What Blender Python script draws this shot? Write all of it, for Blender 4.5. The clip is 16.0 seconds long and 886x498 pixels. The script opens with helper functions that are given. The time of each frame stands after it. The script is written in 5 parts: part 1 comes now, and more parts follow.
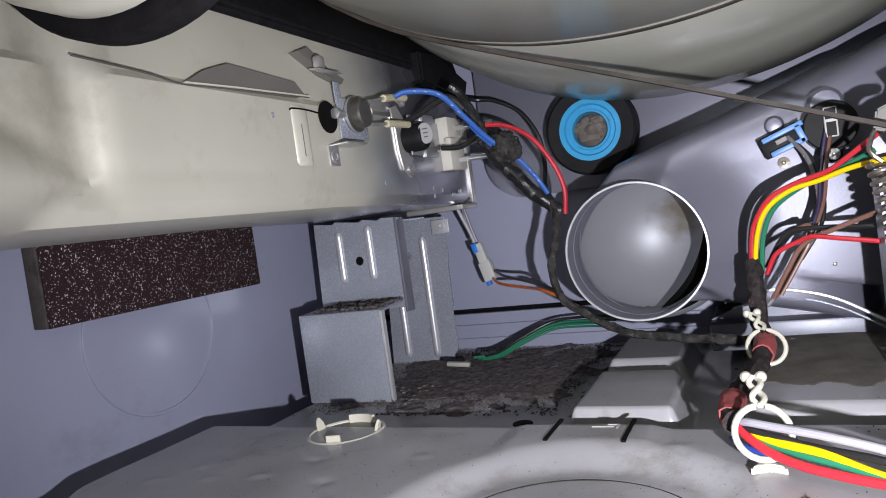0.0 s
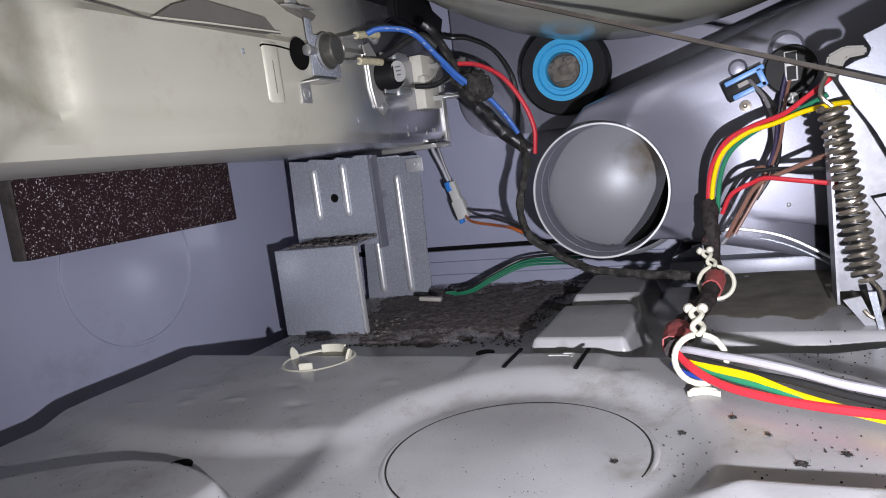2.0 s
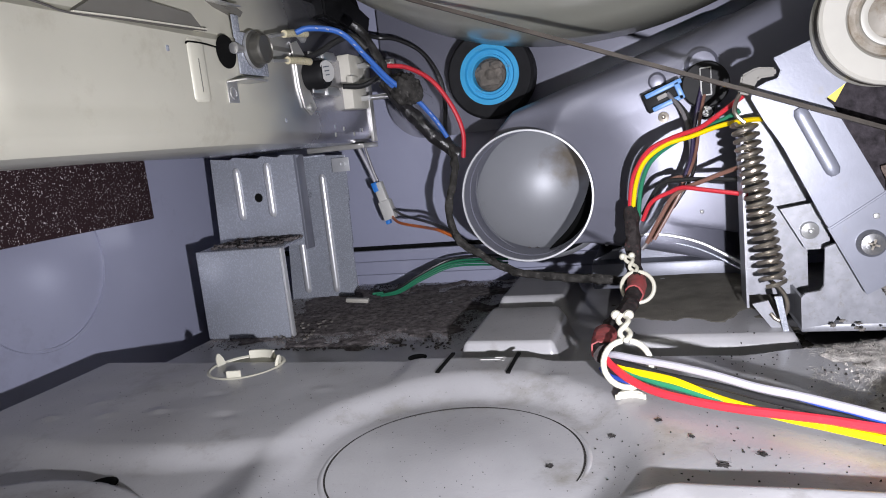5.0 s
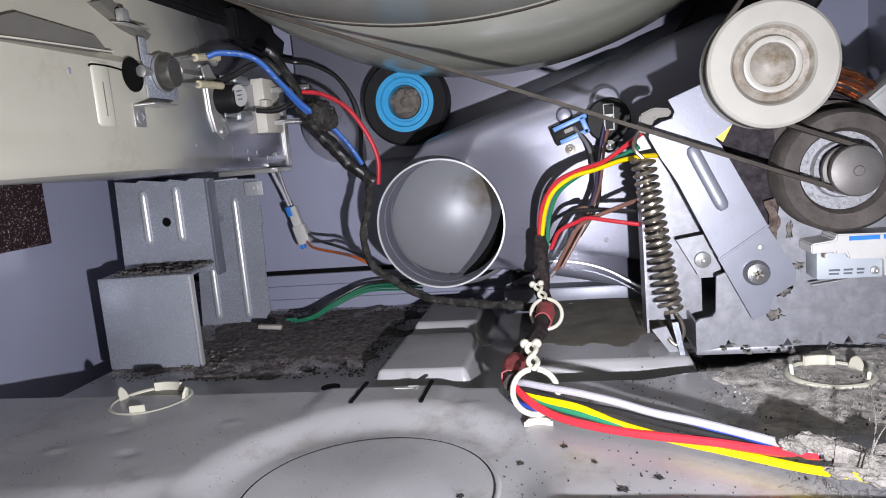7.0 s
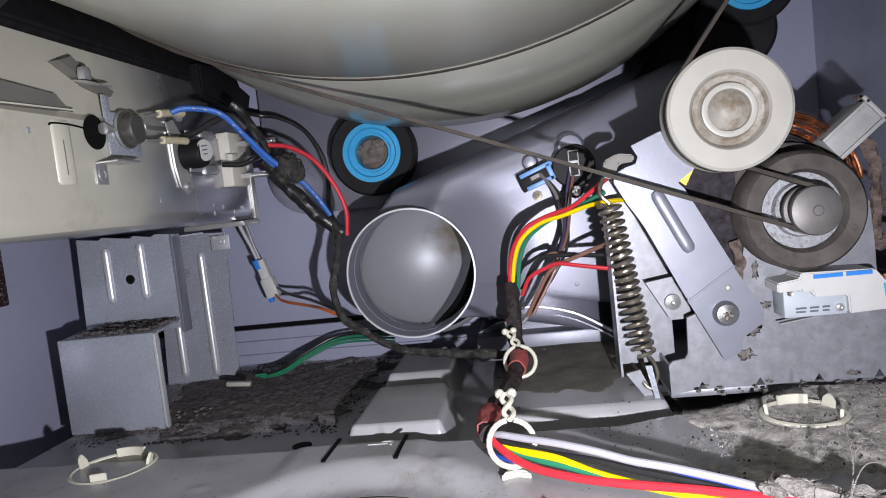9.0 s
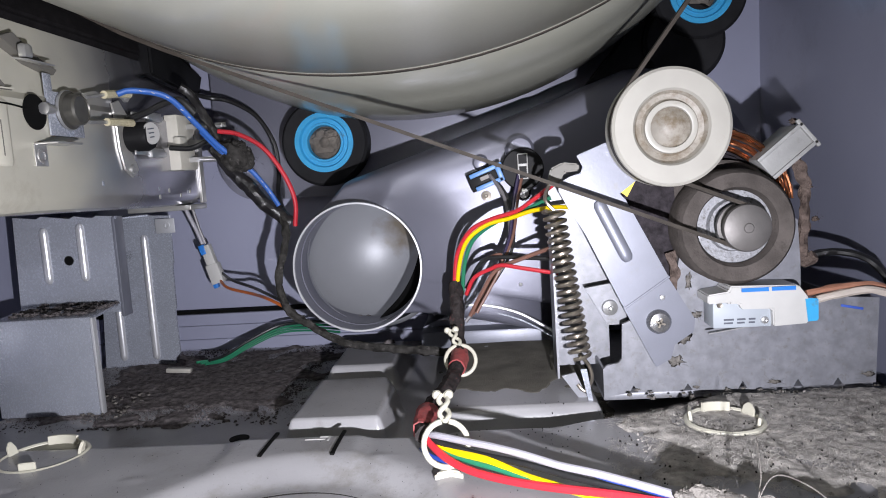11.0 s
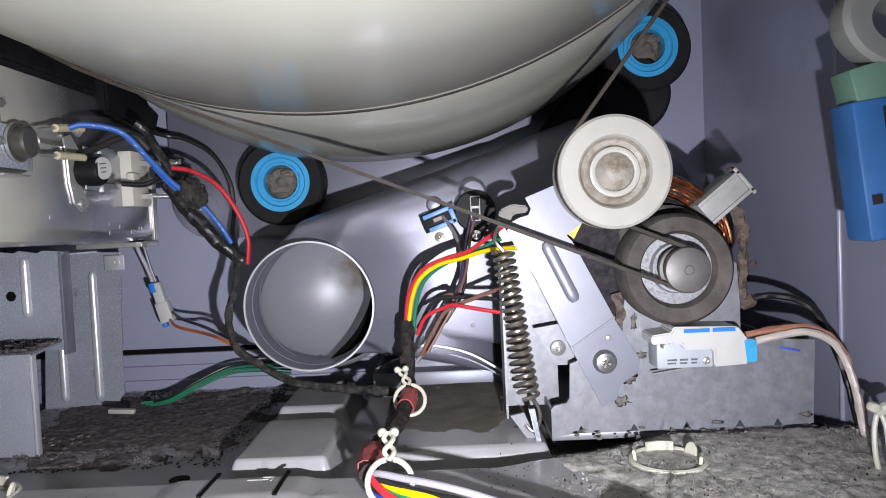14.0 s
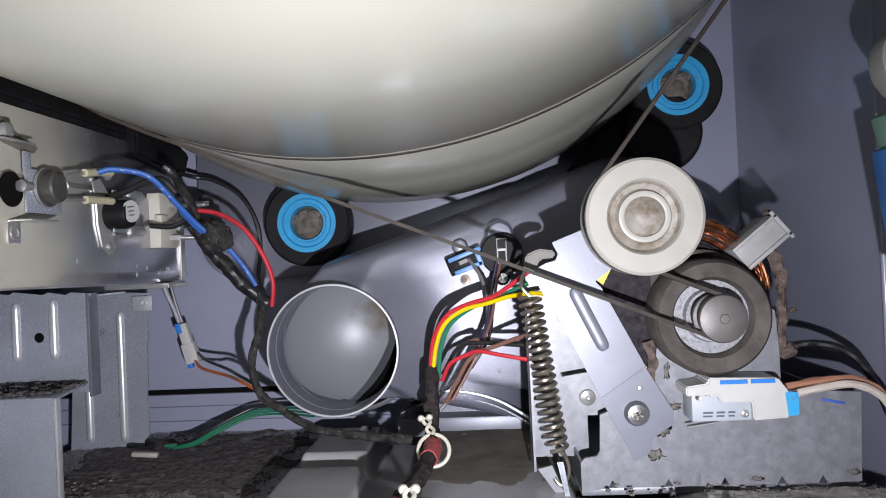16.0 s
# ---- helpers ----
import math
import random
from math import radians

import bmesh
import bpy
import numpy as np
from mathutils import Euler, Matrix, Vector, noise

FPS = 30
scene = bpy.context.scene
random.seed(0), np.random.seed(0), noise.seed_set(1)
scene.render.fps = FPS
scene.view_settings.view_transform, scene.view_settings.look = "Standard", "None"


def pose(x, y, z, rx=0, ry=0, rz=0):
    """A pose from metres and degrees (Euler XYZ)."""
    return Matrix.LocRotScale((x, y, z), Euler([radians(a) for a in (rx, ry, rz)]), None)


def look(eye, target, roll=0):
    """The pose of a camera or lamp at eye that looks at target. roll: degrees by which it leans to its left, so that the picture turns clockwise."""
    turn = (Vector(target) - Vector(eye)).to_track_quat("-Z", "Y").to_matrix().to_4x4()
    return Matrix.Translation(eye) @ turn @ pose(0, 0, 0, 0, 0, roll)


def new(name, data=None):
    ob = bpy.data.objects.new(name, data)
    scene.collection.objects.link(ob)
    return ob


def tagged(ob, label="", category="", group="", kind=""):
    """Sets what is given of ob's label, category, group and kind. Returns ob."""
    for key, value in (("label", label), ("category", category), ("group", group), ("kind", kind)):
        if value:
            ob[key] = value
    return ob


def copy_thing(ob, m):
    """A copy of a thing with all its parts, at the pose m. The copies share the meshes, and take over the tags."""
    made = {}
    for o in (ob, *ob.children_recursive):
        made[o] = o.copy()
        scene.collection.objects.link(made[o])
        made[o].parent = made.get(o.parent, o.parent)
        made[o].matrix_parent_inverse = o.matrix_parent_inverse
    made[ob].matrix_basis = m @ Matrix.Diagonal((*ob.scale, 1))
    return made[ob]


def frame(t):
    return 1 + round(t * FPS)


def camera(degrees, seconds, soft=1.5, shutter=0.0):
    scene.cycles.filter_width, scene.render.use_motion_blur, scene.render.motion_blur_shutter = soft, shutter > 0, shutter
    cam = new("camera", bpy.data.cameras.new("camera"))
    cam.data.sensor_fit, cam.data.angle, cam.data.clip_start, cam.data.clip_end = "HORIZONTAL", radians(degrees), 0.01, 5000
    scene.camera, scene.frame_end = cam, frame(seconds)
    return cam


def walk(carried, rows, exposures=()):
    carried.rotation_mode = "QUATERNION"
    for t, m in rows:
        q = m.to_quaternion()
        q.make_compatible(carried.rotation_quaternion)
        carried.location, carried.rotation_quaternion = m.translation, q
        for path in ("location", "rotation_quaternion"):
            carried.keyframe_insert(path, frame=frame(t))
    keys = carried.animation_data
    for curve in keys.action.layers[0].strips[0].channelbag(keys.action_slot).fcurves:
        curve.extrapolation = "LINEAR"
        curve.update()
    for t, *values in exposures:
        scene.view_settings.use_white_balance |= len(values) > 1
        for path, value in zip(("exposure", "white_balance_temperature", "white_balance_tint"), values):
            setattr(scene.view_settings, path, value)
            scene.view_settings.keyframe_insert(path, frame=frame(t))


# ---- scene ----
cam = camera(65.8, 16.0, soft=1.0)
PATH = [
    (0, (0.03, -0.009, 0.145), (-0.829, 1.795, 0.06), -8.0),
    (0.5, (0.032, -0.011, 0.144), (-0.823, 1.793, 0.038), -8.2),
    (1, (0.034, -0.007, 0.15), (-0.835, 1.789, 0.016), -7.4),
    (1.5, (0.038, -0.009, 0.148), (-0.834, 1.783, -0.022), -7.7),
    (2, (0.045, -0.019, 0.143), (-0.785, 1.782, -0.122), -7.4),
    (2.5, (0.047, -0.026, 0.141), (-0.71, 1.795, -0.19), -7.1),
    (3, (0.041, -0.023, 0.144), (-0.706, 1.801, -0.197), -6.6),
    (5.5, (0.037, -0.023, 0.153), (-0.53, 1.87, -0.151), -5.9),
    (6, (0.038, -0.021, 0.155), (-0.493, 1.884, -0.14), -5.6),
    (6.5, (0.039, -0.023, 0.158), (-0.413, 1.905, -0.119), -5.7),
    (7, (0.041, -0.026, 0.159), (-0.329, 1.919, -0.124), -5.1),
    (7.5, (0.041, -0.024, 0.16), (-0.341, 1.919, -0.12), -4.6),
    (8, (0.04, -0.026, 0.16), (-0.317, 1.925, -0.098), -5.2),
    (8.5, (0.04, -0.021, 0.163), (-0.299, 1.937, -0.065), -5.5),
    (9, (0.041, -0.023, 0.161), (-0.234, 1.952, 0.002), -6.5),
    (11.5, (0.048, -0.029, 0.172), (-0.054, 1.955, -0.059), -3.0),
    (12, (0.047, -0.034, 0.169), (0.017, 1.951, -0.069), -3.4),
    (12.5, (0.05, -0.034, 0.166), (0.041, 1.954, -0.047), -2.9),
    (13, (0.053, -0.034, 0.167), (0.045, 1.957, -0.027), -2.5),
    (13.5, (0.054, -0.033, 0.166), (0.041, 1.961, 0.013), -2.4),
    (14, (0.055, -0.031, 0.166), (0.026, 1.967, 0.078), -2.6),
    (14.5, (0.056, -0.027, 0.168), (0.003, 1.972, 0.137), -3.0),
    (15, (0.057, -0.027, 0.169), (-0.003, 1.972, 0.151), -2.8),
    (15.5, (0.059, -0.025, 0.17), (-0.021, 1.974, 0.161), -3.0),
    (16, (0.059, -0.021, 0.174), (-0.055, 1.976, 0.184), -2.6),
]
walk(cam, [(t, look(eye, target, roll)) for t, eye, target, roll in PATH],
     [(0.0, 0.02), (1.5, 0.12), (2.3, -0.12), (3.0, -0.08), (5.0, 0.06), (8.0, 0.03), (9.0, -0.1), (11.5, 0.07), (14.0, 0.05), (15.0, -0.04), (16.0, -0.05)])

# ---- world and light ----
world = bpy.data.worlds.new("dim_room")
scene.world = world
world.use_nodes = True
world.node_tree.nodes["Background"].inputs[0].default_value = (0.75, 0.85, 1.0, 1)
world.node_tree.nodes["Background"].inputs[1].default_value = 0.0004

LAMP = (0.092, -0.012, 0.097)
flash = new("phone_torch", bpy.data.lights.new("phone_torch", "SPOT"))
flash.data.energy, flash.data.color = 16.0, (0.93, 0.925, 1.0)
flash.data.shadow_soft_size, flash.data.spot_size, flash.data.spot_blend = 0.003, radians(126), 1.0
flash.matrix_world = look(LAMP, (-0.06, 0.5, 0.085))


# ---- materials ----
ALBEDO_SCALE = 0.80  # all base colours darkened, so bounced light fills the shadows less


def material(name, colour, rough=0.5, metal=0.0, vary=0.12, size=40.0, bump=0.05, dirt=0.0, dirt_colour=(0.09, 0.08, 0.075), coat=0.0, fine=600.0, spec=0.5):
    m = bpy.data.materials.new(name)
    m.use_nodes = True
    colour, dirt_colour = [c * ALBEDO_SCALE for c in colour], [c * ALBEDO_SCALE for c in dirt_colour]
    n, l = m.node_tree.nodes, m.node_tree.links
    b = n["Principled BSDF"]
    b.inputs["Metallic"].default_value = metal
    b.inputs["Specular IOR Level"].default_value = spec
    b.inputs["Coat Weight"].default_value = coat
    b.inputs["Coat Roughness"].default_value = 0.12
    co = n.new("ShaderNodeTexCoord")
    big = n.new("ShaderNodeTexNoise")
    big.inputs["Scale"].default_value, big.inputs["Detail"].default_value = size, 5
    small = n.new("ShaderNodeTexNoise")
    small.inputs["Scale"].default_value, small.inputs["Detail"].default_value = fine, 3
    for t in (big, small):
        l.new(co.outputs["Object"], t.inputs["Vector"])
    ramp = n.new("ShaderNodeValToRGB")
    ramp.color_ramp.elements[0].position, ramp.color_ramp.elements[1].position = 0.3, 0.7
    ramp.color_ramp.elements[0].color = (*[c * (1 - vary) for c in colour], 1)
    ramp.color_ramp.elements[1].color = (*[min(1, c * (1 + vary)) for c in colour], 1)
    l.new(big.outputs["Fac"], ramp.inputs["Fac"])
    out = ramp.outputs["Color"]
    if dirt:
        mix = n.new("ShaderNodeMix")
        mix.data_type = "RGBA"
        spots = n.new("ShaderNodeTexNoise")
        spots.inputs["Scale"].default_value, spots.inputs["Detail"].default_value, spots.inputs["Roughness"].default_value = size * 1.3, 9, 0.72
        l.new(co.outputs["Object"], spots.inputs["Vector"])
        cut = n.new("ShaderNodeMapRange")
        cut.inputs["From Min"].default_value, cut.inputs["From Max"].default_value = 0.64 - 0.25 * dirt, 0.78 - 0.2 * dirt
        l.new(spots.outputs["Fac"], cut.inputs["Value"])
        l.new(cut.outputs["Result"], mix.inputs["Factor"])
        l.new(out, mix.inputs["A"])
        mix.inputs["B"].default_value = (*dirt_colour, 1)
        out = mix.outputs["Result"]
    l.new(out, b.inputs["Base Color"])
    r = n.new("ShaderNodeMapRange")
    r.inputs["To Min"].default_value, r.inputs["To Max"].default_value = max(0.03, rough - 0.04), min(1, rough + 0.04)
    l.new(small.outputs["Fac"], r.inputs["Value"])
    l.new(r.outputs["Result"], b.inputs["Roughness"])
    if bump:
        u = n.new("ShaderNodeBump")
        u.inputs["Strength"].default_value, u.inputs["Distance"].default_value = bump, 0.001
        l.new(small.outputs["Fac"], u.inputs["Height"])
        l.new(u.outputs["Normal"], b.inputs["Normal"])
    return m


PAINT = material("grey_blue_cabinet_paint", (0.375, 0.388, 0.515), 0.30, 0, 0.06, 8, 0.03, 0.2, (0.31, 0.32, 0.41), 0.25)
PAN = material("dusty_pan_paint", (0.355, 0.35, 0.365), 0.29, 0, 0.17, 16, 0.1, 0.34, (0.235, 0.225, 0.21))
DRUM = material("cream_drum_enamel", (0.51, 0.51, 0.43), 0.38, 0.35, 0.06, 4, 0.01, 0.15, (0.39, 0.39, 0.32), coat=0.35)
DUCT = material("satin_grey_duct_paint", (0.205, 0.208, 0.262), 0.36, 0.35, 0.05, 12, 0.03, 0.15, (0.22, 0.225, 0.25))
INNER = material("grey_duct_inside", (0.40, 0.41, 0.44), 0.5, 0.4, 0.06, 12, 0.03, 0.2, (0.30, 0.28, 0.25))
il, ik = INNER.node_tree.links, INNER.node_tree.nodes
shader = next(k for k in ik if k.type == "BSDF_PRINCIPLED")
spot, blur, away, jit, edge, soil = (ik.new("ShaderNode" + k) for k in ("NewGeometry", "TexNoise", "VectorMath", "Math", "MapRange", "Mix"))
away.operation, jit.operation, soil.data_type = "DISTANCE", "MULTIPLY_ADD", "RGBA"
blur.inputs["Scale"].default_value, blur.inputs["Detail"].default_value = 90, 6
away.inputs[1].default_value = (-0.032, 0.600, 0.122)
jit.inputs[1].default_value = 0.045
il.new(spot.outputs["Position"], away.inputs[0])
il.new(spot.outputs["Position"], blur.inputs["Vector"])
il.new(blur.outputs["Fac"], jit.inputs[0])
il.new(away.outputs["Value"], jit.inputs[2])
edge.inputs["From Min"].default_value, edge.inputs["From Max"].default_value = 0.026, 0.052
edge.inputs["To Min"].default_value, edge.inputs["To Max"].default_value = 0.85, 0.0
il.new(jit.outputs["Value"], edge.inputs["Value"])
il.new(edge.outputs["Result"], soil.inputs["Factor"])
il.new(shader.inputs["Base Color"].links[0].from_socket, soil.inputs["A"])
soil.inputs["B"].default_value = (0.17, 0.135, 0.09, 1)
il.new(soil.outputs["Result"], shader.inputs["Base Color"])
GALV = material("grey_plated_sheet_steel", (0.415, 0.44, 0.505), 0.27, 0.3, 0.05, 50, 0.03, 0.12, (0.24, 0.24, 0.26))
ZINC = material("bright_zinc_sheet", (0.205, 0.214, 0.258), 0.40, 0.3, 0.08, 45, 0.04, 0.22, (0.20, 0.198, 0.205))
HEAT = material("aluminised_heater_steel", (0.76, 0.735, 0.625), 0.46, 0.2, 0.06, 9, 0.0, 0.3, (0.62, 0.58, 0.47), fine=60)
HEAT_RUN = material("aluminised_heater_steel_bare_towards_the_end", (0.76, 0.735, 0.625), 0.46, 0.2, 0.06, 9, 0.0, 0.3, (0.62, 0.58, 0.47), fine=60)
hn, hl = HEAT_RUN.node_tree.nodes, HEAT_RUN.node_tree.links
shader = next(k for k in hn if k.type == "BSDF_PRINCIPLED")
place, split, wob, add = hn.new("ShaderNodeNewGeometry"), hn.new("ShaderNodeSeparateXYZ"), hn.new("ShaderNodeTexNoise"), hn.new("ShaderNodeMath")
wob.inputs["Scale"].default_value, wob.inputs["Detail"].default_value = 22, 4
add.operation = "MULTIPLY_ADD"
add.inputs[1].default_value = 0.08
hl.new(place.outputs["Position"], split.inputs["Vector"])
hl.new(place.outputs["Position"], wob.inputs["Vector"])
hl.new(wob.outputs["Fac"], add.inputs[0])
hl.new(split.outputs["Y"], add.inputs[2])
bare = hn.new("ShaderNodeMapRange")
bare.inputs["From Min"].default_value, bare.inputs["From Max"].default_value = 0.455, 0.56
hl.new(add.outputs["Value"], bare.inputs["Value"])
shine = hn.new("ShaderNodeMapRange")
shine.inputs["To Min"].default_value, shine.inputs["To Max"].default_value = 0.42, 0.92
hl.new(bare.outputs["Result"], shine.inputs["Value"])
hl.new(shine.outputs["Result"], shader.inputs["Metallic"])
smooth = hn.new("ShaderNodeMapRange")
smooth.inputs["To Min"].default_value, smooth.inputs["To Max"].default_value = 0.46, 0.24
hl.new(bare.outputs["Result"], smooth.inputs["Value"])
hl.new(smooth.outputs["Result"], shader.inputs["Roughness"])
tone = hn.new("ShaderNodeMix")
tone.data_type = "RGBA"
hl.new(bare.outputs["Result"], tone.inputs["Factor"])
hl.new(shader.inputs["Base Color"].links[0].from_socket, tone.inputs["A"])
tone.inputs["B"].default_value = (0.44, 0.44, 0.48, 1)
hl.new(tone.outputs["Result"], shader.inputs["Base Color"])
CLEARSLEEVE = material("yellowed_clear_sleeve", (0.62, 0.56, 0.38), 0.28, 0, 0.15, 120, 0.02)
BLACKTAPE = material("glossy_black_tape", (0.014, 0.013, 0.014), 0.34, 0, 0.5, 160, 0.25, 0.12, (0.12, 0.11, 0.10), spec=0.4)
CHROME = material("bright_heater_end_steel", (0.60, 0.59, 0.56), 0.33, 0.6, 0.10, 18, 0.0, 0.1, (0.45, 0.41, 0.35), fine=40)
NICKEL = material("dull_nickel_screw", (0.36, 0.36, 0.37), 0.24, 0.8, 0.08, 120, 0.02)
STEEL = material("plain_bright_steel", (0.66, 0.66, 0.66), 0.3, 0.75, 0.06, 60, 0.01)
SPRING = material("oily_spring_steel", (0.46, 0.41, 0.35), 0.3, 0.85, 0.25, 120, 0.05)
SPECKLED = material("lint_speckled_zinc", (0.34, 0.345, 0.37), 0.55, 0.2, 0.15, 330, 0.4, 0.55, (0.12, 0.11, 0.105))
RUBBER = material("black_rubber", (0.018, 0.018, 0.02), 0.6, 0, 0.2, 60, 0.1, spec=0.12)
BELT = material("brown_grey_belt", (0.055, 0.047, 0.04), 0.6, 0, 0.25, 90, 0.1, spec=0.12)
BLUE = material("sky_blue_plastic", (0.055, 0.42, 0.78), 0.35, 0, 0.08, 60, 0.02, 0.25, (0.13, 0.2, 0.25))
BLUE2 = material("deep_blue_plastic", (0.03, 0.22, 0.70), 0.4, 0, 0.08, 60, 0.02)
DUSTY = material("lint_grey_hub_dust", (0.17, 0.15, 0.13), 0.9, 0, 0.3, 150, 0.6)
CREAM = material("white_pulley_plastic", (0.40, 0.385, 0.345), 0.42, 0, 0.06, 50, 0.03, 0.12, (0.33, 0.30, 0.25))
CREAM_WORN = material("brown_stained_pulley_plastic", (0.31, 0.285, 0.245), 0.5, 0, 0.25, 60, 0.05, 0.75, (0.17, 0.13, 0.085))
WHITE = material("white_nylon", (0.58, 0.575, 0.56), 0.4, 0, 0.05, 70, 0.03)
TIE = material("ivory_nylon_tie", (0.62, 0.60, 0.50), 0.42, 0, 0.05, 70, 0.03)
CERAMIC = material("cream_ceramic", (0.72, 0.69, 0.60), 0.6, 0, 0.06, 90, 0.1)
BLACK = material("black_plastic", (0.012, 0.012, 0.013), 0.5, 0, 0.2, 60, 0.03, spec=0.12)
FOAM = material("black_foam", (0.022, 0.014, 0.016), 0.7, 0, 0.4, 420, 0.9, 0.0, fine=420, spec=0.08)
fn, fl = FOAM.node_tree.nodes, FOAM.node_tree.links
shader = next(k for k in fn if k.type == "BSDF_PRINCIPLED")
# glitter of the foam, painted into its base colour as pale specks
glint = fn.new("ShaderNodeTexNoise")
glint.inputs["Scale"].default_value, glint.inputs["Detail"].default_value, glint.inputs["Roughness"].default_value = 800, 1, 0.5
place = fn.new("ShaderNodeTexCoord")
fl.new(place.outputs["Object"], glint.inputs["Vector"])
few = fn.new("ShaderNodeValToRGB")
few.color_ramp.elements[0].position, few.color_ramp.elements[0].color = 0.64, (0.030, 0.017, 0.019, 1)
few.color_ramp.elements[1].position, few.color_ramp.elements[1].color = 0.74, (0.75, 0.68, 0.70, 1)
fl.new(glint.outputs["Fac"], few.inputs["Fac"])
fl.new(few.outputs["Color"], shader.inputs["Base Color"])
PALEDUST = material("pale_grey_lint", (0.54, 0.51, 0.48), 1.0, 0, 0.45, 160, 0.55, 0.25, (0.24, 0.22, 0.205), fine=1500, spec=0.08)
MIDDUST = material("mid_grey_lint", (0.21, 0.195, 0.18), 1.0, 0, 0.4, 190, 1.0, 0.3, (0.1, 0.09, 0.085), fine=1100, spec=0.08)
BROWNDUST = material("thin_brown_grey_dust", (0.17, 0.16, 0.14), 1.0, 0, 0.2, 60, 0.3, 0.2, (0.11, 0.10, 0.09), fine=1100, spec=0.08)
OLIVE = material("shaded_olive_plastic", (0.22, 0.215, 0.17), 0.6, 0, 0.08, 60, 0.03)
SPECK = material("black_specks", (0.03, 0.028, 0.027), 0.9, 0, 0.3, 60, 0, spec=0.08)
DUST = material("grey_lint", (0.165, 0.148, 0.150), 1.0, 0, 0.6, 210, 1.0, 0.4, (0.05, 0.044, 0.045), fine=1100, spec=0.08)
COPPER = material("copper_winding", (0.46, 0.18, 0.085), 0.35, 0.9, 0.5, 150, 0.1)
LAMIN = material("brown_matted_lint", (0.15, 0.115, 0.10), 0.95, 0, 0.4, 220, 1.0, 0.4, (0.07, 0.05, 0.045), fine=900, spec=0.08)
GREYRUB = material("dusty_grey_motor_ring", (0.105, 0.092, 0.085), 0.85, 0, 0.3, 60, 0.5, 0.35, (0.055, 0.047, 0.043), spec=0.08)
CAPGREY = material("dusty_grey_white_plastic", (0.36, 0.36, 0.355), 0.5, 0, 0.1, 90, 0.1, 0.25, (0.24, 0.225, 0.21))
SENSORBLUE = material("pale_blue_plug_plastic", (0.13, 0.31, 0.66), 0.4, 0, 0.08, 60, 0.02)
SWITCH = material("pale_grey_switch_body", (0.44, 0.48, 0.53), 0.5, 0, 0.06, 60, 0.03)
INK = material("grey_print", (0.10, 0.11, 0.14), 0.6, 0, 0.1, 60, 0)
YELLOW = material("yellow_label", (0.78, 0.6, 0.06), 0.5, 0, 0.1, 60, 0.02)
DARKWIND = material("dark_varnished_winding", (0.035, 0.03, 0.035), 0.65, 0, 0.5, 220, 0.5, spec=0.08)
DULLSTEEL = material("dull_worn_steel", (0.16, 0.15, 0.145), 0.5, 0.5, 0.15, 80, 0.05)
DIMWHITE = material("dull_white_plastic", (0.26, 0.265, 0.25), 0.5, 0, 0.08, 60, 0.03)
MOUNT = material("dusty_galvanised_mount", (0.26, 0.265, 0.295), 0.42, 0.2, 0.18, 150, 0.05, 0.4, (0.20, 0.195, 0.19))
# paler than the plated sheet: highlights of ribs and edges put into the colour
RIB = material("pale_highlight_steel", (0.80, 0.81, 0.84), 0.33, 0.55, 0.05, 60, 0.0)
SEAL = material("black_felt", (0.012, 0.011, 0.012), 0.9, 0, 0.3, 120, 0.4, spec=0.08)
BRONZE = material("dark_bronzed_steel", (0.15, 0.145, 0.13), 0.36, 0.6, 0.2, 90, 0.03)
# grey that carries the shade of gaps on the heater and by the spring
SHADE_GREY = material("gap_shade_grey", (0.17, 0.162, 0.145), 0.6, 0.1, 0.1, 30, 0.0)
ROOM = material("plain_room_wall", (0.03, 0.03, 0.03), 0.8, 0, 0.05, 3, 0.05)
MARK = material("blue_marker_ink", (0.05, 0.12, 0.55), 0.6, 0, 0.1, 60, 0)
HOLE = material("dark_hole", (0.006, 0.006, 0.006), 0.9, 0, 0.1, 60, 0, spec=0.08)
WIRE = {}
for key, c in dict(red=(0.55, 0.025, 0.04), yellow=(0.85, 0.62, 0.0), green=(0.02, 0.19, 0.10), white=(0.38, 0.37, 0.42), black=(0.016, 0.016, 0.017), blue=(0.02, 0.055, 0.30), skyblue=(0.03, 0.12, 0.44),
                   brown=(0.20, 0.10, 0.075), grey=(0.18, 0.17, 0.18), purple=(0.035, 0.025, 0.07), orange=(0.72, 0.17, 0.03), tan=(0.42, 0.20, 0.13), cream=(0.60, 0.53, 0.47)).items():
    WIRE[key] = material(key + "_wire_insulation", c, 0.38, 0, 0.08, 80, 0.03, 0.1, tuple(v * 0.6 + 0.05 for v in c))
SLEEVE = material("braided_dark_sleeve", (0.035, 0.03, 0.03), 0.7, 0, 0.4, 260, 0.7, 0.3, (0.16, 0.06, 0.06), spec=0.08)
REDTAPE = material("dusty_red_tape", (0.30, 0.055, 0.055), 0.65, 0, 0.35, 140, 0.4, 0.4, (0.12, 0.09, 0.09))
FUZZY = material("lint_covered_cable", (0.040, 0.038, 0.036), 0.95, 0, 0.6, 180, 0.8, 0.22, (0.2, 0.185, 0.18), spec=0.08)

# ---- building helpers ----
ORIGIN = {}


def finish(name, bm, mat, sharp=35):
    bmesh.ops.recalc_face_normals(bm, faces=bm.faces)
    lim = radians(sharp)
    for f in bm.faces:
        f.smooth = True
    for e in bm.edges:
        e.smooth = len(e.link_faces) == 2 and e.calc_face_angle(0) < lim
    me = bpy.data.meshes.new(name)
    bm.to_mesh(me)
    bm.free()
    me.materials.append(mat)
    return me


